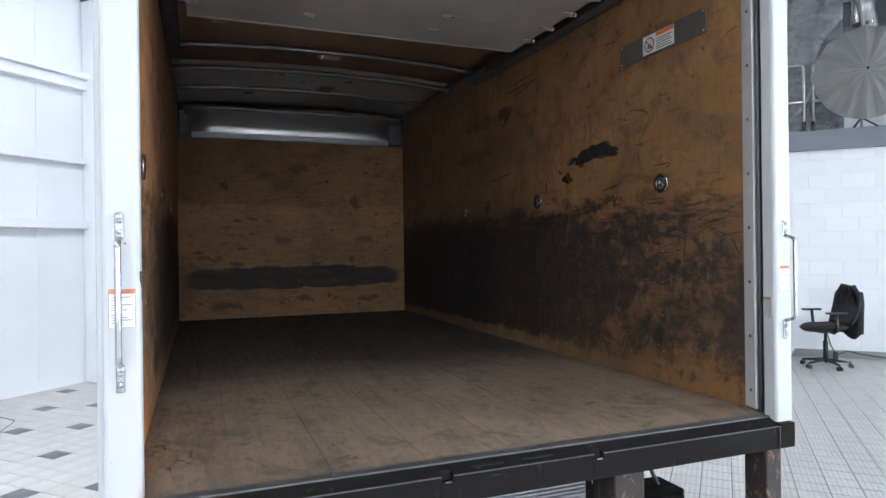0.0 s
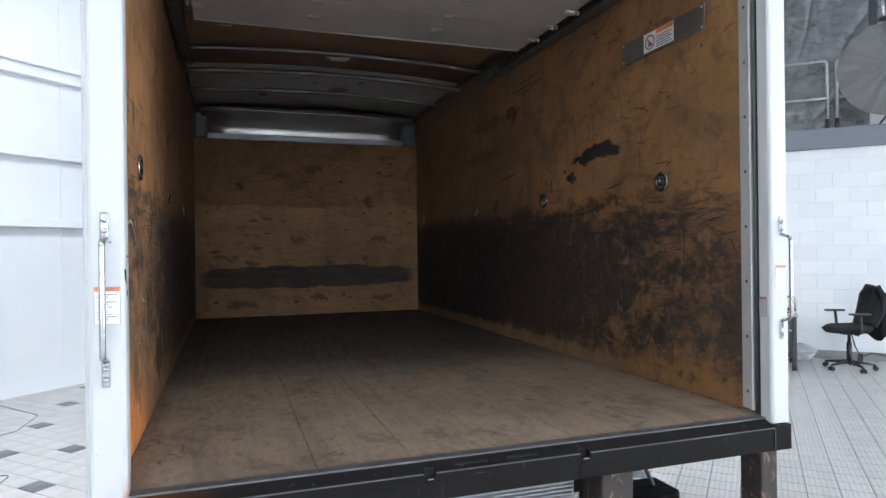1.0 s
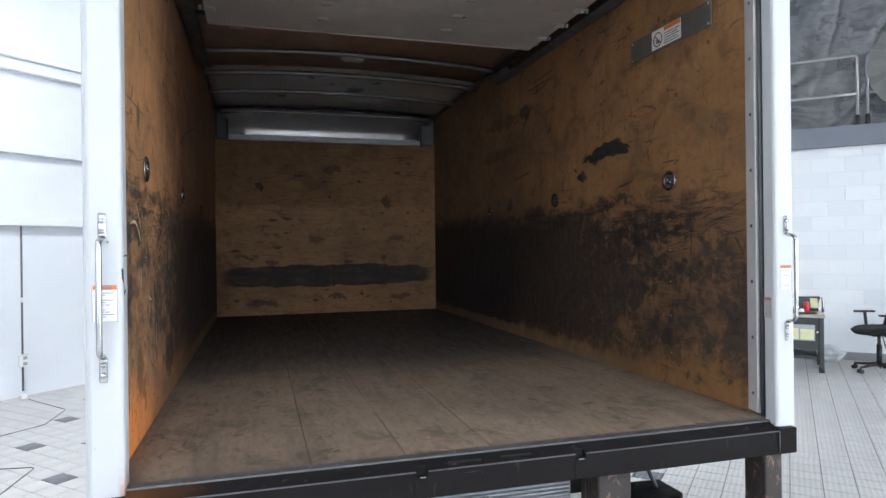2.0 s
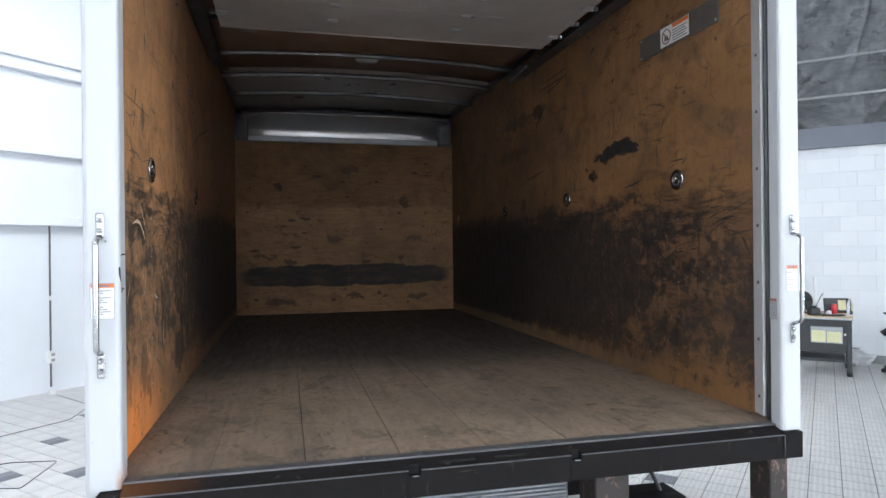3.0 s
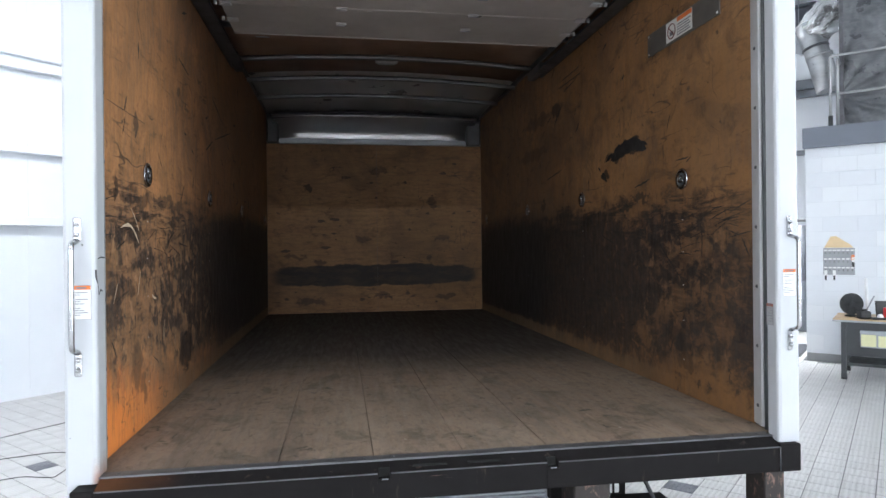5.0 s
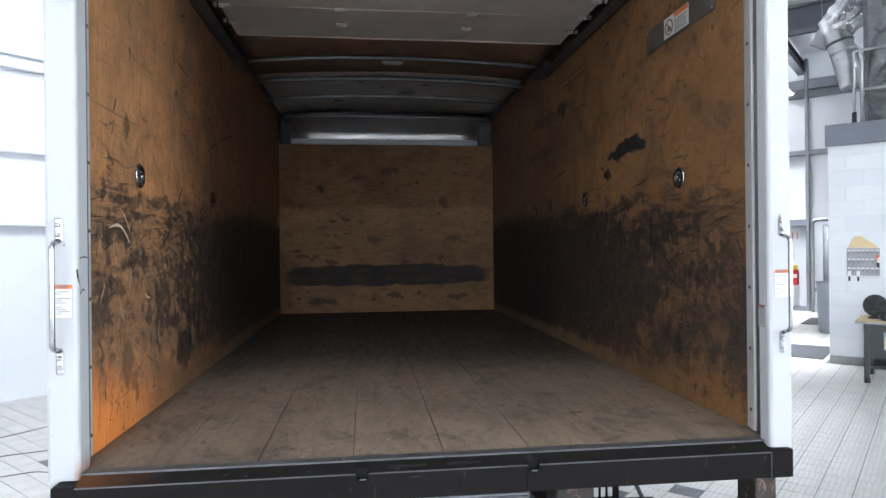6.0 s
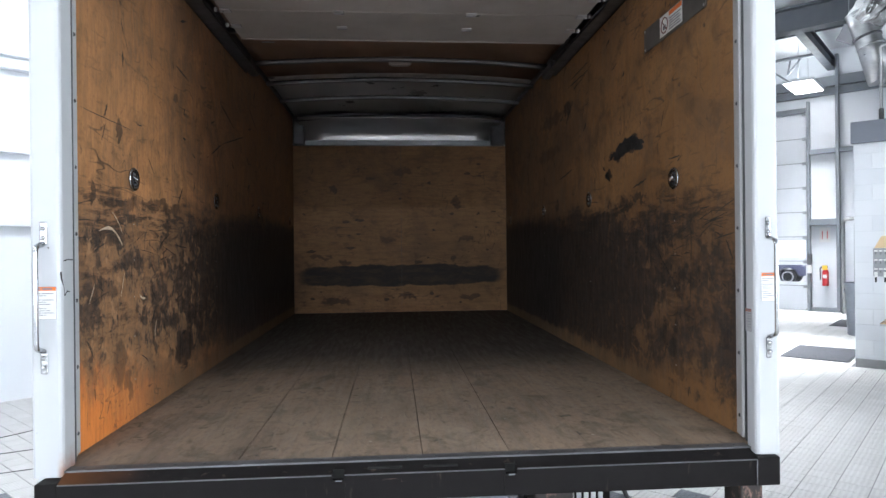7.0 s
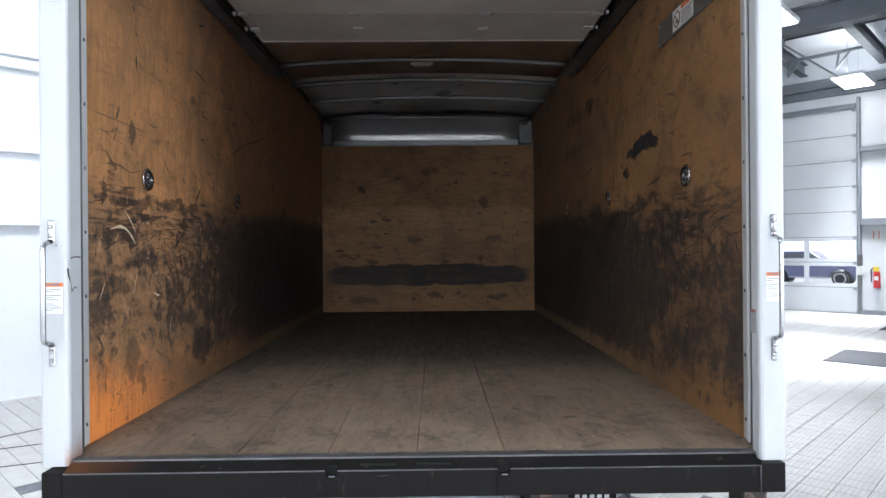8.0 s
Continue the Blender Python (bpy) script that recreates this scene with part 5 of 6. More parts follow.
def desk_fan():
    f = thing("desk_fan", at(7.20, -0.665, 0.695, 205) @ Matrix.Scale(0.92, 4), "small black desk fan on the desk", "fan")
    part("foot", lathe(fresh(), [(0.075, 0), (0.075, 0.012), (0.03, 0.025), (0.018, 0.08), (0.0, 0.08)], 18), M["black_plastic"], f)
    part("hub", rod(fresh(), (-0.03, 0, 0.16), (0.05, 0, 0.16), 0.035), M["black_plastic"], f)
    cage = fresh()
    for x, r in ((0.02, 0.135), (0.045, 0.125), (0.06, 0.10), (0.065, 0.06), (-0.03, 0.12)):
        sweep(cage, [(x, r * math.cos(2 * math.pi * k / 24), 0.16 + r * math.sin(2 * math.pi * k / 24)) for k in range(24)], 0.0028, 5, True)
    for k in range(16):
        a = 2 * math.pi * k / 16
        c, s = math.cos(a), math.sin(a)
        sweep(cage, [(0.06, 0.03 * c, 0.16 + 0.03 * s), (0.058, 0.10 * c, 0.16 + 0.10 * s), (0.02, 0.135 * c, 0.16 + 0.135 * s), (-0.03, 0.12 * c, 0.16 + 0.12 * s)], 0.0016, 4)
    part("cage", cage, M["black_plastic"], f)
    for k in range(5):
        a = 2 * math.pi * k / 5
        part("blade", sheet(fresh(), 3, 4, lambda s, t, a=a: Vector((0.02 + 0.03 * (s - 0.5), (0.03 + 0.085 * t) * math.cos(a + 0.9 * (s - 0.5)), 0.16 + (0.03 + 0.085 * t) * math.sin(a + 0.9 * (s - 0.5)))), 0.003), M["black_plastic"], f)
    part("shroud", lathe(fresh(), [(0.118, -0.035), (0.136, 0.0), (0.138, 0.02)], 26, Matrix.Translation((0, 0, 0.16)) @ Matrix.Rotation(radians(90), 4, "Y")), M["black_plastic"], f)


desk_fan()
mon = thing("tablet_display", at(7.32, -1.04, 0.695, 200) @ Matrix.Scale(0.88, 4), "dark flat display leaning on the desk", "display")
part("casing", boxed(-0.012, 0.012, -0.16, 0.16, 0.0, 0.21, 0.006, pose(0, 0, 0, 0, -12, 0)), M["black_plastic"], mon)
part("screen", boxed(0.013, 0.015, -0.145, 0.145, 0.018, 0.195, 0.0, pose(0, 0, 0, 0, -12, 0)), M["desk_metal"], mon, "dark grey screen")
part("note", boxed(0.0155, 0.0165, 0.02, 0.12, 0.04, 0.18, 0.0, pose(0, 0, 0, 0, -12, 0)), M["paper_yellow"], mon, "pale yellow note")
can = thing("drink_can", at(7.2, -1.01, 0.695), "red drink can on the desk", "can")
part("body", lathe(fresh(), [(0.026, 0), (0.033, 0.008), (0.033, 0.105), (0.027, 0.118), (0.0, 0.118)], 20), M["red"], can)
part("lid", lathe(fresh(), [(0.027, 0.1185), (0.025, 0.121), (0.0, 0.119)], 20), M["alu"], can)
bottle = thing("water_bottle", at(7.22, -1.17, 0.695), "clear plastic water bottle on the desk", "bottle")
part("body", lathe(fresh(), [(0.030, 0), (0.033, 0.01), (0.033, 0.12), (0.014, 0.17), (0.013, 0.185), (0.0, 0.185)], 20), M["bottle"], bottle)
part("cap", lathe(fresh(), [(0.015, 0.186), (0.015, 0.203), (0.0, 0.204)], 14), M["paper"], bottle)
lens = thing("desk_device", at(6.95, -0.80, 0.695, 30), "small black device lying on the desk", "device")
part("body", boxed(-0.05, 0.05, -0.06, 0.06, 0, 0.09, 0.018, segments=2), M["black_plastic"], lens)
part("knob", lathe(fresh(), [(0.03, 0.09), (0.028, 0.11), (0.0, 0.112)], 14), M["black_plastic"], lens)
mug = thing("white_ball", at(6.98, -0.955, 0.695), "small white round thing on the desk", "ornament")
part("shell", lathe(fresh(), [(0.012, 0), (0.028, 0.015), (0.030, 0.035), (0.02, 0.055), (0.0, 0.06)], 16), M["paper"], mug)
tray = thing("black_tray", at(6.97, -0.99, 0.695, 12), "flat black folder on the desk", "folder")
part("cover", boxed(-0.07, 0.07, -0.12, 0.12, 0, 0.018, 0.005), M["black_plastic"], tray)
papers = thing("papers", at(7.0, -1.12, 0.695, -14), "loose white papers on the desk", "papers")
for k in range(3):
    part("sheet", boxed(-0.09 + 0.01 * k, 0.09 + 0.01 * k, -0.07, 0.06 + 0.01 * k, 0.001 + 0.002 * k, 0.002 + 0.002 * k), M["paper"], papers)
tube = thing("white_tube", at(7.40, -0.82, 0.695), "long white tube leaning on the wall", "tube")
part("tube", rod(fresh(), (0.0, 0.0, 0.01), (0.16, 0.02, 0.43), 0.016, n=12), M["paper"], tube)
part("stick", rod(fresh(), (-0.2, 0.03, 0.02), (-0.12, -0.07, 0.24), 0.008, n=8), M["galv"], tube, "thin pale metal stick")
bag = thing("plastic_bag", at(7.74, -1.25), "crumpled grey plastic bag on the floor", "bag")


def puff(s, t):
    a, h = 2 * math.pi * s, t
    r = (0.14 * math.sin(math.pi * min(1, h * 0.9 + 0.06)) ** 0.6) * (1 + 0.5 * noise.noise(Vector((2 * math.cos(a), 2 * math.sin(a), 4 * h))) + 0.3 * noise.noise(Vector((5 * math.cos(a), 5 * math.sin(a), 9 * h))) + 0.08 * math.sin(7 * a + 9 * h))
    return Vector((r * math.cos(a), r * math.sin(a) * 1.2, 0.22 * h))


part("bag_film", sheet(fresh(), 30, 14, puff), M["bag"], bag)

# key board with its keys
keys = thing("key_board", at(UB, -0.495, 1.325, 0), "grey wall board with rows of hooks and keys", "key board")
part("board", boxed(-0.014, -0.001, -0.175, 0.175, -0.175, 0.175, 0.003), M["key_grey"], keys)
for row in range(3):
    z = 0.155 - row * 0.113
    rail = part("hook_rail", boxed(-0.022, -0.0145, -0.165, 0.165, z - 0.012, z, 0.002), M["key_grey"], keys)
    for k in range(7):
        y = -0.147 + k * 0.049
        part("label_tag", boxed(-0.0235, -0.0222, y - 0.018, y + 0.018, z - 0.02, z - 0.002), M["paper"], rail, "white label tag")
        part("hook", sweep(fresh(), [(-0.015, y, z - 0.03), (-0.035, y, z - 0.035), (-0.04, y, z - 0.05), (-0.035, y, z - 0.055)], 0.004, 6), M["dark_metal"], rail, "dark hook")
for y, z, key in ((0.145, -0.115, "paper"), (0.05, -0.115, "paper"), (-0.155, 0.085, "orange"), (-0.16, 0.06, "paper")):
    t = part("key_tag", boxed(-0.050, -0.042, y - 0.018, y + 0.018, z - 0.07, z, 0.003), M[key], keys)
    part("key", boxed(-0.049, -0.045, y - 0.01, y + 0.012, z - 0.13, z - 0.068, 0.002), M["black_plastic"], t)
card = thing("tan_card", at(UB, -0.495, 1.50), "tan paper fan tucked behind the key board", "card")
part("leaf", extrude(fresh(), [(0.165, 0.004), (0.09, 0.15), (0.03, 0.155), (-0.13, 0.04), (-0.16, 0.004)], "x", -0.012, -0.004), M["tan"], card)
cord = thing("power_cord", at(UB - 0.03, -0.60), "thin grey cord hanging beside the desk", "cord")
part("cable", sweep(fresh(), [(0, 0.04, 0.75), (-0.02, 0.06, 0.55), (0.0, 0.02, 0.30), (0.0, 0.06, 0.06), (-0.06, 0.02, 0.008), (-0.2, -0.05, 0.006)], 0.005, 6), M["grey_plastic"], cord)
cord = thing("power_cord", at(UB - 0.04, -2.3), "black cord lying along the baseboard", "cord")
part("cable", sweep(fresh(), [(-0.05, 0.45, 0.42), (-0.06, 0.40, 0.20), (-0.05, 0.33, 0.05), (0.0, 0.20, 0.11), (-0.02, 0.0, 0.07), (-0.05, -0.5, 0.012), (-0.1, -1.2, 0.009)], 0.008, 6), M["black_plastic"], cord)
part("adapter", boxed(-0.08, -0.04, 0.31, 0.37, 0.0, 0.10, 0.008), M["black_plastic"], cord, "black power adapter")

# ---- on the mezzanine ----
rail = thing("guard_rail", at(UB - 0.03, 0, 3.062), "tube guard rail along the mezzanine edge", "railing")
for v0, v1 in ((-0.42, -1.63), (-1.74, -4.6), (-4.7, -8.0)):
    part("rail_frame", sweep(fresh(), bend([(0, v0, 0.0), (0, v0, 0.94), (0, v1, 0.94), (0, v1, 0.0)], 0.05), 0.018, 10), M["pipe"], rail, "pale metal tube")
    part("mid_rail", rod(fresh(), (0, v0, 0.44), (0, v1, 0.44), 0.018, n=10), M["pipe"], rail)
    for v in (v0, v1):
        part("socket", rod(fresh(), (0, v, 0.0), (0, v, 0.16), 0.027, n=12), M["black_plastic"], rail, "black post socket")
part("end_rail", sweep(fresh(), bend([(0.0, -0.50, 0.0), (0.0, -0.50, 0.90), (2.4, -0.50, 0.90)], 0.05), 0.02, 10), M["pipe"], rail)
part("end_mid_rail", rod(fresh(), (0, -0.50, 0.44), (2.4, -0.50, 0.44), 0.017, n=8), M["pipe"], rail)


def tarp(name, v0, v1, u, seed, label):
    t = thing(name, at(u, 0, 3.06), label, "tarp")
    wide = v0 - v1

    def hang(s, q):
        v = v0 - s * wide
        x = s * wide
        w = noise.noise(Vector((2.0 * x + seed, 1.7 * q, seed))) * 0.10 + 0.02 * noise.noise(Vector((9 * x, 7 * q, seed + 4)))
        if seed < 5:
            # drawn tight from one corner, with the creases it was folded along
            a, r = math.atan2(2.75 * (q - 0.16), x + 0.05), math.hypot(x, 2.75 * (q - 0.16))
            w = 0.3 * w + 0.035 * math.sin(15 * a + 3 * noise.noise(Vector((2 * a, r, 1)))) * math.exp(-1.1 * r) * min(1.0, 3 * r) + 0.012 * noise.noise(Vector((13 * x, 11 * q * 2.75, 3)))
            w += 0.004 * max(0, 1 - abs((x * 2.4) % 1 - 0.5) * 14) - 0.004 * max(0, 1 - abs((q * 7.2) % 1 - 0.5) * 10)
            far = min(1.0, max(0.0, (x - 0.5) / 0.6))
            w += far * 0.05 * (1 - abs(math.sin(4.2 * (x - 1.5 * q) + 2.5 * noise.noise(Vector((x, 2 * q, 8)))))) ** 5
            return Vector((w, v, 0.02 + 2.75 * q - 0.06 * math.sin(math.pi * s) * q))
        for k, (slant, pitch, depth) in enumerate(((1.9, 3.1, 0.09), (1.2, 5.3, 0.06), (2.6, 2.3, 0.07))):
            w += depth * (1 - abs(math.sin(pitch * (x + slant * q) + seed + k))) ** 4 * (0.4 + 0.6 * abs(noise.noise(Vector((1.3 * x, 2 * q, k + seed)))) * 2)
        return Vector((w, v, 0.02 + 2.75 * q - 0.06 * math.sin(math.pi * s) * q))
    part("sheeting", sheet(fresh(), 110, 120, hang, 0.004), M["tarp"], t)
    part("edge_batten", boxed(-0.02, 0.02, v0 - 0.03, v0 + 0.02, 0.0, 2.8, 0.004), M["dark_metal"], t, "dark edge batten")
    part("top_batten", boxed(-0.04, 0.04, v1, v0, 2.76, 2.90, 0.004), M["dark_metal"], t)


tarp("plastic_tarp", -0.52, -2.15, UB + 0.30, 2.0, "crinkled silver-grey plastic sheet hung behind the railing")


def foil_sleeve():
    """A second duct end, wrapped in foil."""
    f = thing("foil_duct", at(9.0, -2.5, 4.68), "hanging duct end wrapped in crumpled silver foil", "duct")

    def skin(s, t):
        a = 2 * math.pi * s
        r = 0.15 + 0.05 * noise.noise(Vector((2 * math.cos(a), 2 * math.sin(a), 5 * t))) + 0.03 * noise.noise(Vector((5 * math.cos(a), 5 * math.sin(a), 9 * t)))
        return Vector((r * math.cos(a), r * math.sin(a), t * (ROOF - 4.68)))
    part("foil", sheet(fresh(), 36, 30, skin), M["foil"], f, "crumpled silver foil")
    part("collar", rod(fresh(), (0, 0, 0.03), (0, 0, 0.08), 0.155, n=20), M["dark_metal"], f, "dark collar")


foil_sleeve()


def umbrella():
    """A photographer's umbrella, open towards the hall."""
    m = HALL @ Matrix.Translation((UB - 0.32, -2.31, 3.755)) @ Matrix.Rotation(radians(-90), 4, "Y") @ Matrix.Rotation(radians(-6), 4, "X")
    u = thing("photo_umbrella", m, "large pale grey photo umbrella with sixteen ribs", "umbrella")
    n, R = 16, 0.605
    canopy = fresh()
    tip = canopy.verts.new((0, 0, 0.21))
    rings = []
    for k in range(1, 6):
        r = R * k / 5
        rings.append([canopy.verts.new((r * math.cos(a) * (0.981 if j % 2 else 1), r * math.sin(a) * (0.981 if j % 2 else 1), 0.21 * (1 - (k / 5) ** 2) - (0.055 * k / 5 if j % 2 else 0))) for j, a in ((j, math.pi * j / n) for j in range(2 * n))])
    for j in range(2 * n):
        canopy.faces.new((tip, rings[0][j], rings[0][(j + 1) % (2 * n)]))
        for one, two in zip(rings, rings[1:]):
            canopy.faces.new((one[j], two[j], two[(j + 1) % (2 * n)], one[(j + 1) % (2 * n)]))
    bmesh.ops.solidify(canopy, geom=canopy.faces[:], thickness=0.003)
    can = part("canopy", canopy, M["cloth_grey"], u, "pale grey cloth canopy")
    for j in range(n):
        a = 2 * math.pi * j / n
        part("seam", sweep(fresh(), [(R * k / 5 * math.cos(a), R * k / 5 * math.sin(a), 0.21 * (1 - (k / 5) ** 2) + 0.0005) for k in range(6)], 0.0022, 5), M["seam"], can, "pale seam")
    part("hub", rod(fresh(), (0, 0, 0.205), (0, 0, 0.24), 0.016), M["black_plastic"], u)
    part("shaft", rod(fresh(), (0, 0, 0.20), (0, 0, -0.75), 0.006, n=8), M["galv"], u)


umbrella()
stand = thing("light_stand", at(UB + 0.33, -2.36, 3.062), "silver light stand with black spread legs", "stand")
part("pole", rod(fresh(), (0, 0, 0.05), (0, 0, 0.70), 0.016), M["chrome"], stand)
part("lamp_head", rod(fresh(), (0.1, 0, 0.66), (-0.12, 0, 0.66), 0.06), M["black_plastic"], stand)
for k in range(3):
    a = 2 * math.pi * k / 3 + 0.5
    part("leg", sweep(fresh(), [(0, 0, 0.22), (0.30 * math.cos(a), 0.30 * math.sin(a), 0.012)], 0.012, 8), M["black_plastic"], stand)

# duct with foil wrapping, over the passage
duct = thing("air_duct", at(9.0, 0, 0), "round metal air duct partly wrapped in silver foil", "duct")
part("run", sweep(fresh(), bend([(0, -0.06, 4.78), (0, -0.17, 4.40), (0, -0.33, 3.78)], 0.2, 6), 0.165, 20), M["duct"], duct)
for v, z in ((-0.16, 4.43), (-0.205, 4.30)):
    d = Vector((0, -0.24, -0.95)).normalized()
    c = Vector((0, v, z))
    part("collar", rod(fresh(), c, c + d * 0.035, 0.178, n=20), M["dark_metal"] if z > 4.4 else M["duct"], duct, "duct collar")


def wrap(s, t):
    a = 2 * math.pi * s
    c = Vector((0.0, -0.06, 4.64)).lerp(Vector((0.15, -0.75, 5.2)), t)
    r = 0.24 + 0.07 * noise.noise(Vector((2 * math.cos(a), 2 * math.sin(a), 4 * t))) + 0.03 * noise.noise(Vector((6 * math.cos(a), 6 * math.sin(a), 11 * t)))
    r *= 0.75 + 0.25 * min(1.0, 6 * t)
    return c + (Vector((1, 0, 0)) * math.cos(a) + Vector((0, 0.64, 0.77)) * math.sin(a)) * r


part("foil", sheet(fresh(), 40, 26, wrap), M["foil"], duct, "crumpled silver foil")
part("riser", rod(fresh(), (0.15, -0.72, 5.2), (0.2, -0.9, ROOF), 0.18, n=18), M["duct"], duct)
panel_h = thing("loudspeaker", at(9.0, 0.05, 4.50), "small grey square loudspeaker hung by the duct", "loudspeaker")
part("face", boxed(-0.02, 0.02, -0.12, 0.12, -0.12, 0.12, 0.006, pose(0, 0, 0, 28, 0, 15)), M["key_grey"], panel_h)
part("wire", rod(fresh(), (0, 0, 0.11), (0, 0, ROOF - 4.50), 0.004, n=6), M["galv"], panel_h)

# ---- passage and far wall ----
mat_1 = thing("floor_mat", at(8.88, 0.40), "charcoal carpet mat on the tiles", "mat", "floor mats")
part("carpet_surface", boxed(-0.62, 0.62, -0.40, 0.40, 0.0, 0.012, 0.004), M["mat"], mat_1)
part("rubber_edge", boxed(-0.64, 0.64, -0.42, 0.42, -0.001, 0.005, 0.002), M["rubber"], mat_1)
copy_thing(mat_1, at(13.1, 0.48))
bin_ = thing("waste_bin", at(11.35, 0.22), "tall grey plastic waste bin", "bin")
bucket = fresh()
lathe(bucket, [(0.0, 0.0), (0.20, 0.0), (0.215, 0.01), (0.25, 0.86), (0.262, 0.87), (0.262, 0.90), (0.245, 0.90), (0.205, 0.04), (0.0, 0.03)], 28)
part("tub", bucket, M["grey_plastic"], bin_)
for s in (-1, 1):
    part("grip", boxed(-0.06, 0.06, s * 0.255 - 0.012, s * 0.255 + 0.012, 0.72, 0.78, 0.006), M["grey_plastic"], bin_)
guard = thing("pipe_guard", at(UF - 0.35, 0), "grey bent pipe guard by the wall", "pipe")
part("bent_pipe", sweep(fresh(), bend([(0, 1.03, 0.0), (0, 1.03, 2.12), (0, -0.05, 2.12)], 0.12), 0.04, 12), M["pipe"], guard)
part("inner_pipe", rod(fresh(), (0.05, 0.72, 0.0), (0.05, 0.72, 2.0), 0.11), M["frame_grey"], guard)
shelf = thing("side_door", at(UF - 0.04, 0.42, 0), "dark grey steel door in the end wall", "door")
part("leaf", boxed(-0.03, 0.03, -0.40, 0.34, 0.02, 2.0, 0.006), M["frame_grey"], shelf)
part("push_bar", boxed(-0.09, -0.03, -0.3, 0.25, 0.95, 1.05, 0.01), M["pipe"], shelf)
ext = thing("fire_extinguisher", at(UF - 0.10, 1.42, 0.60) @ Matrix.Scale(0.88, 4), "red fire extinguisher with a yellow tag on the wall", "extinguisher")
part("cylinder", lathe(fresh(), [(0.0, 0.0), (0.065, 0.0), (0.075, 0.015), (0.075, 0.36), (0.06, 0.41), (0.022, 0.44), (0.022, 0.47), (0.0, 0.47)], 20), M["red"], ext)
part("valve", boxed(-0.03, 0.03, -0.05, 0.05, 0.47, 0.53, 0.008), M["black_plastic"], ext)
part("hose", sweep(fresh(), bend([(-0.02, 0.05, 0.50), (-0.03, 0.12, 0.48), (-0.03, 0.11, 0.15)], 0.05), 0.014, 8), M["black_plastic"], ext)
part("tag", boxed(-0.09, -0.085, -0.06, 0.06, 0.42, 0.54, 0.002), M["yellow"], ext, "yellow tag")
part("label", boxed(-0.078, -0.0735, -0.045, 0.045, 0.20, 0.30, 0.001), M["paper"], ext, "white label")
part("bracket", boxed(0.07, 0.10, -0.03, 0.03, 0.2, 0.5, 0.003), M["galv"], ext)
sign = thing("wall_sign", at(UF - 0.006, 1.44, 1.78), "small white sign with red marks on the wall", "sign")
part("panel", boxed(-0.004, 0.004, -0.11, 0.11, -0.17, 0.17, 0.001), M["paper"], sign)
for y in (-0.05, 0.05):
    part("mark", boxed(-0.0055, -0.0042, y - 0.008, y + 0.008, -0.09, 0.09), M["red"], sign, "red bar")
box_ = thing("switch_box", at(UF - 0.16, 1.72, 1.22), "dark switch box on the steel post", "switch box")
part("case", boxed(-0.06, 0.0, -0.05, 0.05, -0.12, 0.12, 0.006), M["dark_metal"], box_)
part("lower_case", boxed(-0.05, 0.0, -0.05, 0.05, -0.33, -0.14, 0.006), M["sticker"], box_, "white lower box")

# yard outside the door, with a parked car


def parked_car(m):
    """A four-wheel-drive, front towards its own +x."""
    c = thing("parked_car", m, "dark blue four-wheel-drive parked in the yard", "car")
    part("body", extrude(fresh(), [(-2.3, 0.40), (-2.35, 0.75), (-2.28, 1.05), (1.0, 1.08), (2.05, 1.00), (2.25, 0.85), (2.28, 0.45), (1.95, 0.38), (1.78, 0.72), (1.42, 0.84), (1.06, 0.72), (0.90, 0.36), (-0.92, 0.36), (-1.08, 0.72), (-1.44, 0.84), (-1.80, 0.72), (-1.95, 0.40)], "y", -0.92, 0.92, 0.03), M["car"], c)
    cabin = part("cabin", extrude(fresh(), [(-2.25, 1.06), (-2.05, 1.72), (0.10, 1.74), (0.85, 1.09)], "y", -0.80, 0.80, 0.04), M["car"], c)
    for x0, x1, top in ((-1.95, -1.05, 0.14), (-0.98, -0.05, 0.0), (0.02, 0.62, -0.22)):
        part("window", extrude(fresh(), [(x0, 1.14), (x0 + (0.10 if x0 < -1.5 else 0), 1.62), (x1 - (0.42 if x1 > 0.3 else 0), 1.62), (x1, 1.14)], "y", -0.808, 0.808), M["dark_metal"], cabin, "dark side window")
    for x in (-1.44, 1.42):
        for s in (-1, 1):
            m2 = Matrix.Translation((x, s * 0.80, 0.36)) @ Matrix.Rotation(radians(-90 * s), 4, "X")
            w = part("wheel", lathe(fresh(), [(0.22, -0.10), (0.35, -0.10), (0.37, -0.06), (0.37, 0.08), (0.35, 0.11), (0.22, 0.11)], 28, m2), M["rubber"], c)
            part("rim", lathe(fresh(), [(0.28, 0.10), (0.28, 0.125), (0.235, 0.125), (0.225, 0.105), (0.0, 0.105)], 24, m2), M["cover"], w)
            for k in range(6):
                a = math.pi * k / 3
                gap = [(0.20 * math.cos(a + d), 0.20 * math.sin(a + d)) for d in (-0.2, 0.0, 0.2)] + [(0.09 * math.cos(a + 0.12), 0.09 * math.sin(a + 0.12)), (0.09 * math.cos(a - 0.12), 0.09 * math.sin(a - 0.12))]
                hollow = extrude(fresh(), gap, "z", 0.1055, 0.110)
                bmesh.ops.transform(hollow, matrix=m2, verts=hollow.verts)
                part("spoke_gap", hollow, M["rubber"], w, "dark gap between spokes")
    part("sill_trim", boxed(-0.9, 0.9, -0.94, 0.94, 0.36, 0.44, 0.02), M["galv"], c)
    part("headlight", boxed(2.12, 2.27, -0.88, -0.60, 0.78, 0.92, 0.03), M["bottle"], c)
    part("headlight", boxed(2.12, 2.27, 0.60, 0.88, 0.78, 0.92, 0.03), M["bottle"], c)


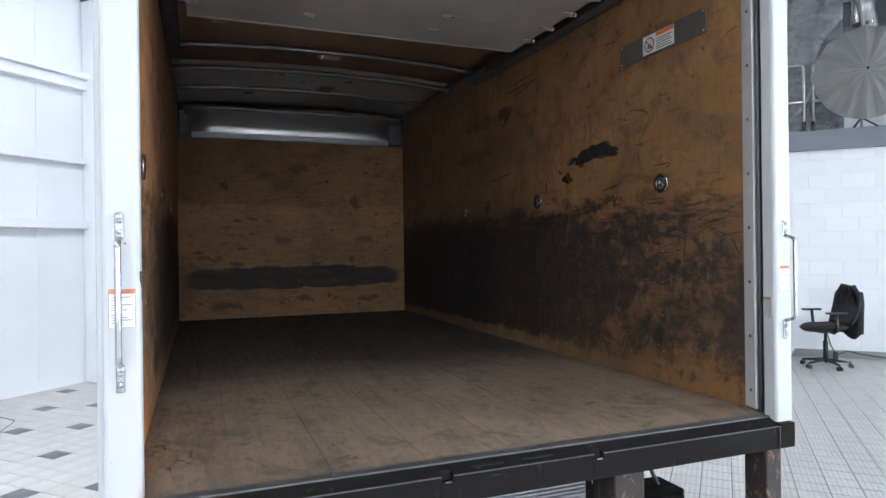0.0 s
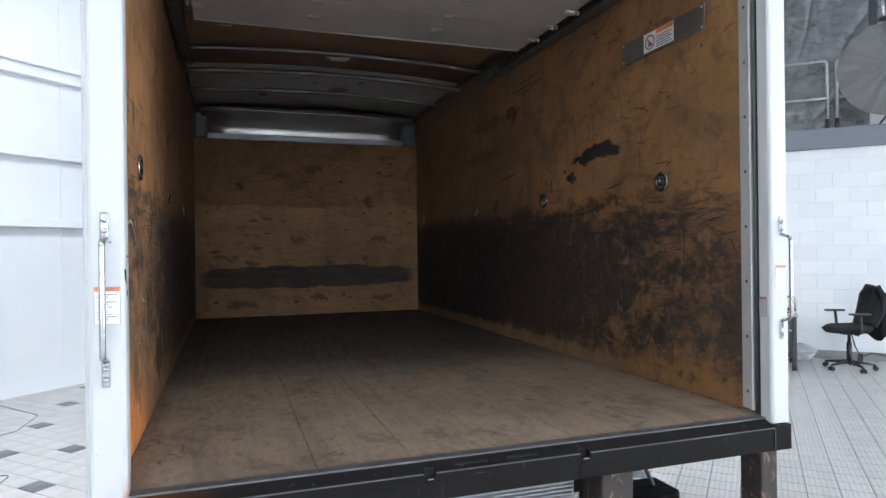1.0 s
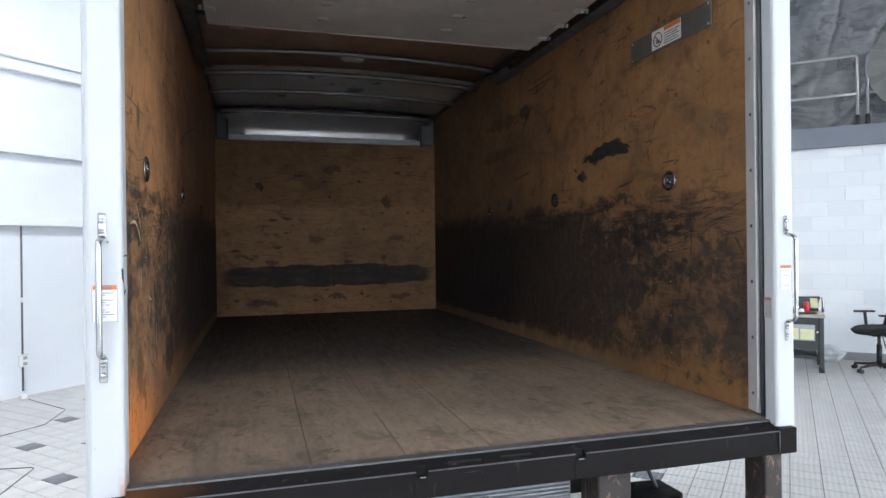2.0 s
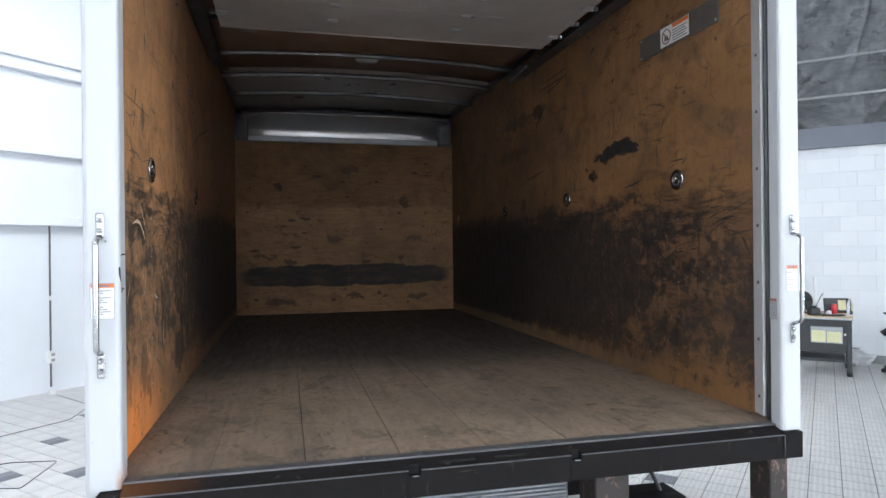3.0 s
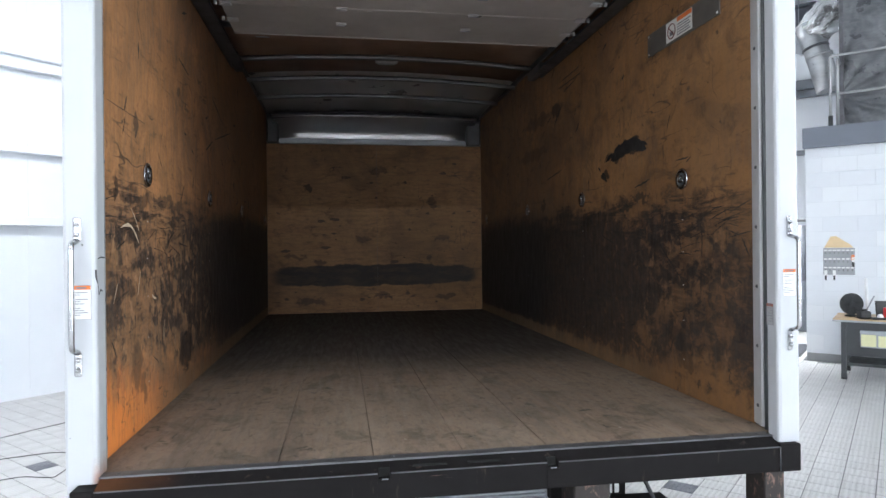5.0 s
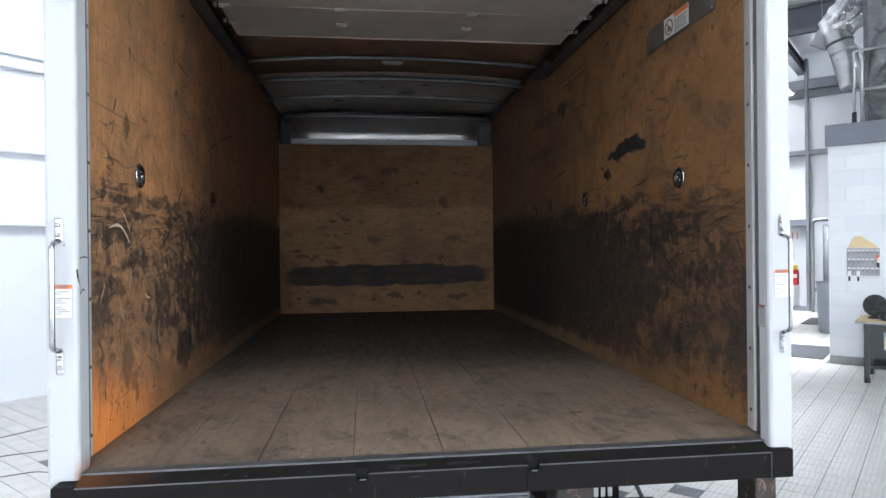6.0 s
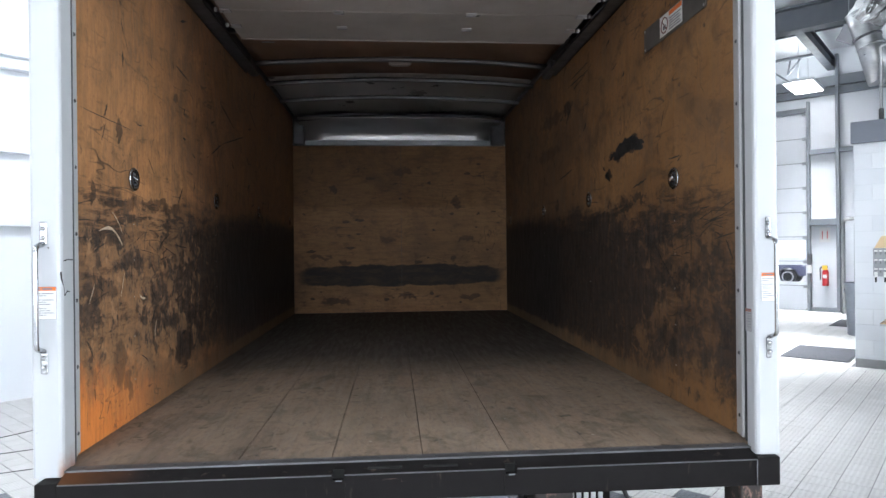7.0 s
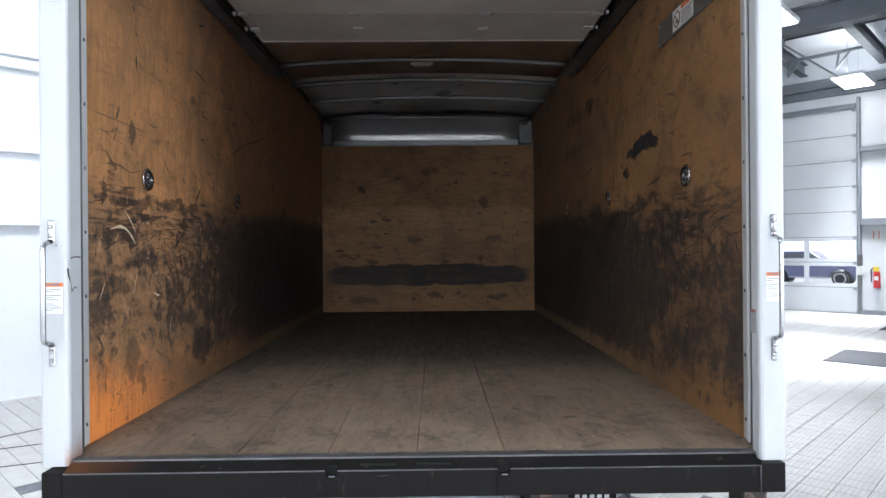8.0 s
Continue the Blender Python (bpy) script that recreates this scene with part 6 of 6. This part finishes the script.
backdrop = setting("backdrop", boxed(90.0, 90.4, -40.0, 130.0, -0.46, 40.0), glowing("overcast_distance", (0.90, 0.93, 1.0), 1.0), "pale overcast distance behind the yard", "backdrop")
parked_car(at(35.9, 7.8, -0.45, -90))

# ---- by the side wall ----
conduit = thing("wall_conduit", at(1.83, VL - 0.115), "thin dark conduit with a white outlet box on the wall", "conduit")
part("pipe", rod(fresh(), (0, 0, 0.08), (0, 0, 1.83), 0.010, n=8), M["dark_metal"], conduit)
outlet = part("outlet_box", boxed(-0.045, 0.045, -0.05, 0.0, 0.34, 0.47, 0.006), M["sticker"], conduit, "white outlet box")
for z in (0.375, 0.435):
    part("socket", boxed(-0.02, 0.02, -0.053, -0.049, z - 0.016, z + 0.016), M["key_grey"], outlet)
part("foot_box", boxed(-0.03, 0.03, -0.035, 0.03, 0.0, 0.04, 0.004), M["sticker"], conduit)
part("joint_sleeve", rod(fresh(), (0, 0, 1.02), (0, 0, 1.07), 0.014, n=8), M["sticker"], conduit)
for u, v, pts in ((0.0, 0.0, [(-0.4, 4.0), (0.13, 3.78), (0.243, 3.575), (0.664, 3.927), (0.47, 4.19), (0.15, 4.35), (-0.6, 4.6)]),
                  (0.0, 0.0, [(-0.3, 4.85), (0.65, 4.99), (1.34, 5.03), (1.75, 5.4), (1.83, 6.2)])):
    cord = thing("loose_cable", at(0, 0, 0.0), "thin black cord lying loosely on the tiles", "cord")
    part("cable", sweep(fresh(), bend([(a, b, 0.004) for a, b in pts], 0.04, 4), 0.003, 6), M["black_plastic"], cord)
hose = thing("hanging_cable", pose(0.78, 0.35, 0), "black cable hanging under the truck bed", "cable")
part("cable", sweep(fresh(), [(-0.05, 0.1, 0.76), (0.02, 0.02, 0.60), (0.10, 0.0, 0.42), (0.13, 0.05, 0.2), (0.10, 0.15, 0.008), (-0.1, 0.5, 0.008)], 0.009, 8), M["black_plastic"], hose)

# ---- pieces: blocks and floor tiles ----
def chamfered(x0, x1, y0, y1, z0, z1, c, flat_axis):
    """Corner points and faces of a slab whose outer face is bevelled. flat_axis 'z': face up; 'x': face towards -x."""
    if flat_axis == "z":
        low, top = [(x0, y0), (x1, y0), (x1, y1), (x0, y1)], [(x0 + c, y0 + c), (x1 - c, y0 + c), (x1 - c, y1 - c), (x0 + c, y1 - c)]
        pts = [(*p, z0) for p in low] + [(*p, z1 - c * 0.6) for p in low] + [(*p, z1) for p in top]
    else:
        low, top = [(y0, z0), (y0, z1), (y1, z1), (y1, z0)], [(y0 + c, z0 + c), (y0 + c, z1 - c), (y1 - c, z1 - c), (y1 - c, z0 + c)]
        pts = [(x1, *p) for p in low] + [(x0 + c * 0.6, *p) for p in low] + [(x0, *p) for p in top]
    faces = [(8, 9, 10, 11)]
    for i in range(4):
        j = (i + 1) % 4
        faces += [(i, j, 4 + j, 4 + i), (4 + i, 4 + j, 8 + j, 8 + i)]
    return pts, faces


def piece_mesh(name, pts, faces, material):
    data = bpy.data.meshes.new(name)
    data.from_pydata(pts, [], faces)
    data.materials.append(material)
    data.validate()
    return data


def gathered(name, slabs, material, parent, label):
    pts, faces = [], []
    for p, f in slabs:
        k = len(pts)
        pts += p
        faces += [tuple(i + k for i in q) for q in f]
    ob = new(name, piece_mesh(name, pts, faces, material))
    ob.parent = parent
    return tagged(ob, label, kind="stuff")


def slab(name, data, parent, place):
    ob = new(name, data)
    ob.parent = parent
    ob.location = place
    return ob


# block wall
whole = piece_mesh("block", *chamfered(0.0, 0.03, -BLOCK_W / 2 + 0.002, BLOCK_W / 2 - 0.002, -BLOCK_H / 2 + 0.002, BLOCK_H / 2 - 0.002, 0.002, "x"), M["block"])
half = piece_mesh("block", *chamfered(0.0, 0.03, -BLOCK_W / 4 + 0.002, BLOCK_W / 4 - 0.002, -BLOCK_H / 2 + 0.002, BLOCK_H / 2 - 0.002, 0.002, "x"), M["block"])
rest = []
for row in range(15):
    z = (row + 0.5) * BLOCK_H - 0.04
    edge = -0.12
    if row % 2:
        slab("block", half, wall_block, (UB - 0.004, edge - BLOCK_W / 4, z))
        edge -= BLOCK_W / 2
    k = 0
    while edge - BLOCK_W > V0:
        c = edge - BLOCK_W / 2
        if c > -5.6:
            slab("block", whole, wall_block, (UB - 0.004 - 0.0015 * ((row * 7 + k * 5) % 3), c, z))
        else:
            rest.append(chamfered(UB - 0.004, UB + 0.02, c - BLOCK_W / 2 + 0.004, c + BLOCK_W / 2 - 0.004, z - BLOCK_H / 2 + 0.004, z + BLOCK_H / 2 - 0.004, 0.004, "x"))
        edge -= BLOCK_W
        k += 1
gathered("blocks", rest, M["block"], wall_block, "white painted blocks further along")

# floor tiles: 155 by 186 mm, dark ones on a slanting lattice in the side bay
PU, PV, CU, CV, GAP = 0.155, 0.186, 1.55, 5.04, 0.0026
pale = piece_mesh("tile", *chamfered(-PU / 2 + GAP, PU / 2 - GAP, -PV / 2 + GAP, PV / 2 - GAP, -0.02, 0.0, 0.0015, "z"), M["tile"])
dusk = piece_mesh("tile", *chamfered(-PU / 2 + GAP, PU / 2 - GAP, -PV / 2 + GAP, PV / 2 - GAP, -0.02, 0.0, 0.0015, "z"), M["tile_dark"])
pale_rest, dark_rest = [], []
for i in range(math.ceil((U0 - CU) / PU), int((UF - CU) / PU) + 1):
    for j in range(math.ceil((V0 - CV) / PV), int((VL - CV) / PV) + 1):
        u, v = CU + i * PU, CV + j * PV
        if u > UB - 0.05 and v < -0.12:
            continue
        # lattice vectors (2, -2) and (-4, -3)
        a, b = (-3 * i + 4 * j) / -14, (2 * i + 2 * j) / -14
        dark_tile = abs(a - round(a)) < 1e-6 and abs(b - round(b)) < 1e-6 and a > -0.5 and v > -0.3 and u < 3.0
        near = (0.2 < u < 2.0 and 3.4 < v < 5.2) or (3.3 < u < 5.3 and -1.4 < v < -0.3)
        if near:
            slab("tile", dusk if dark_tile else pale, floor, (u, v, 0.0))
        else:
            (dark_rest if dark_tile else pale_rest).append(chamfered(u - PU / 2 + GAP, u + PU / 2 - GAP, v - PV / 2 + GAP, v + PV / 2 - GAP, -0.02, 0.0, 0.0015, "z"))
gathered("tiles", pale_rest, M["tile"], floor, "pale square floor tiles")
gathered("tiles", dark_rest, M["tile_dark"], floor, "dark grey floor tiles")
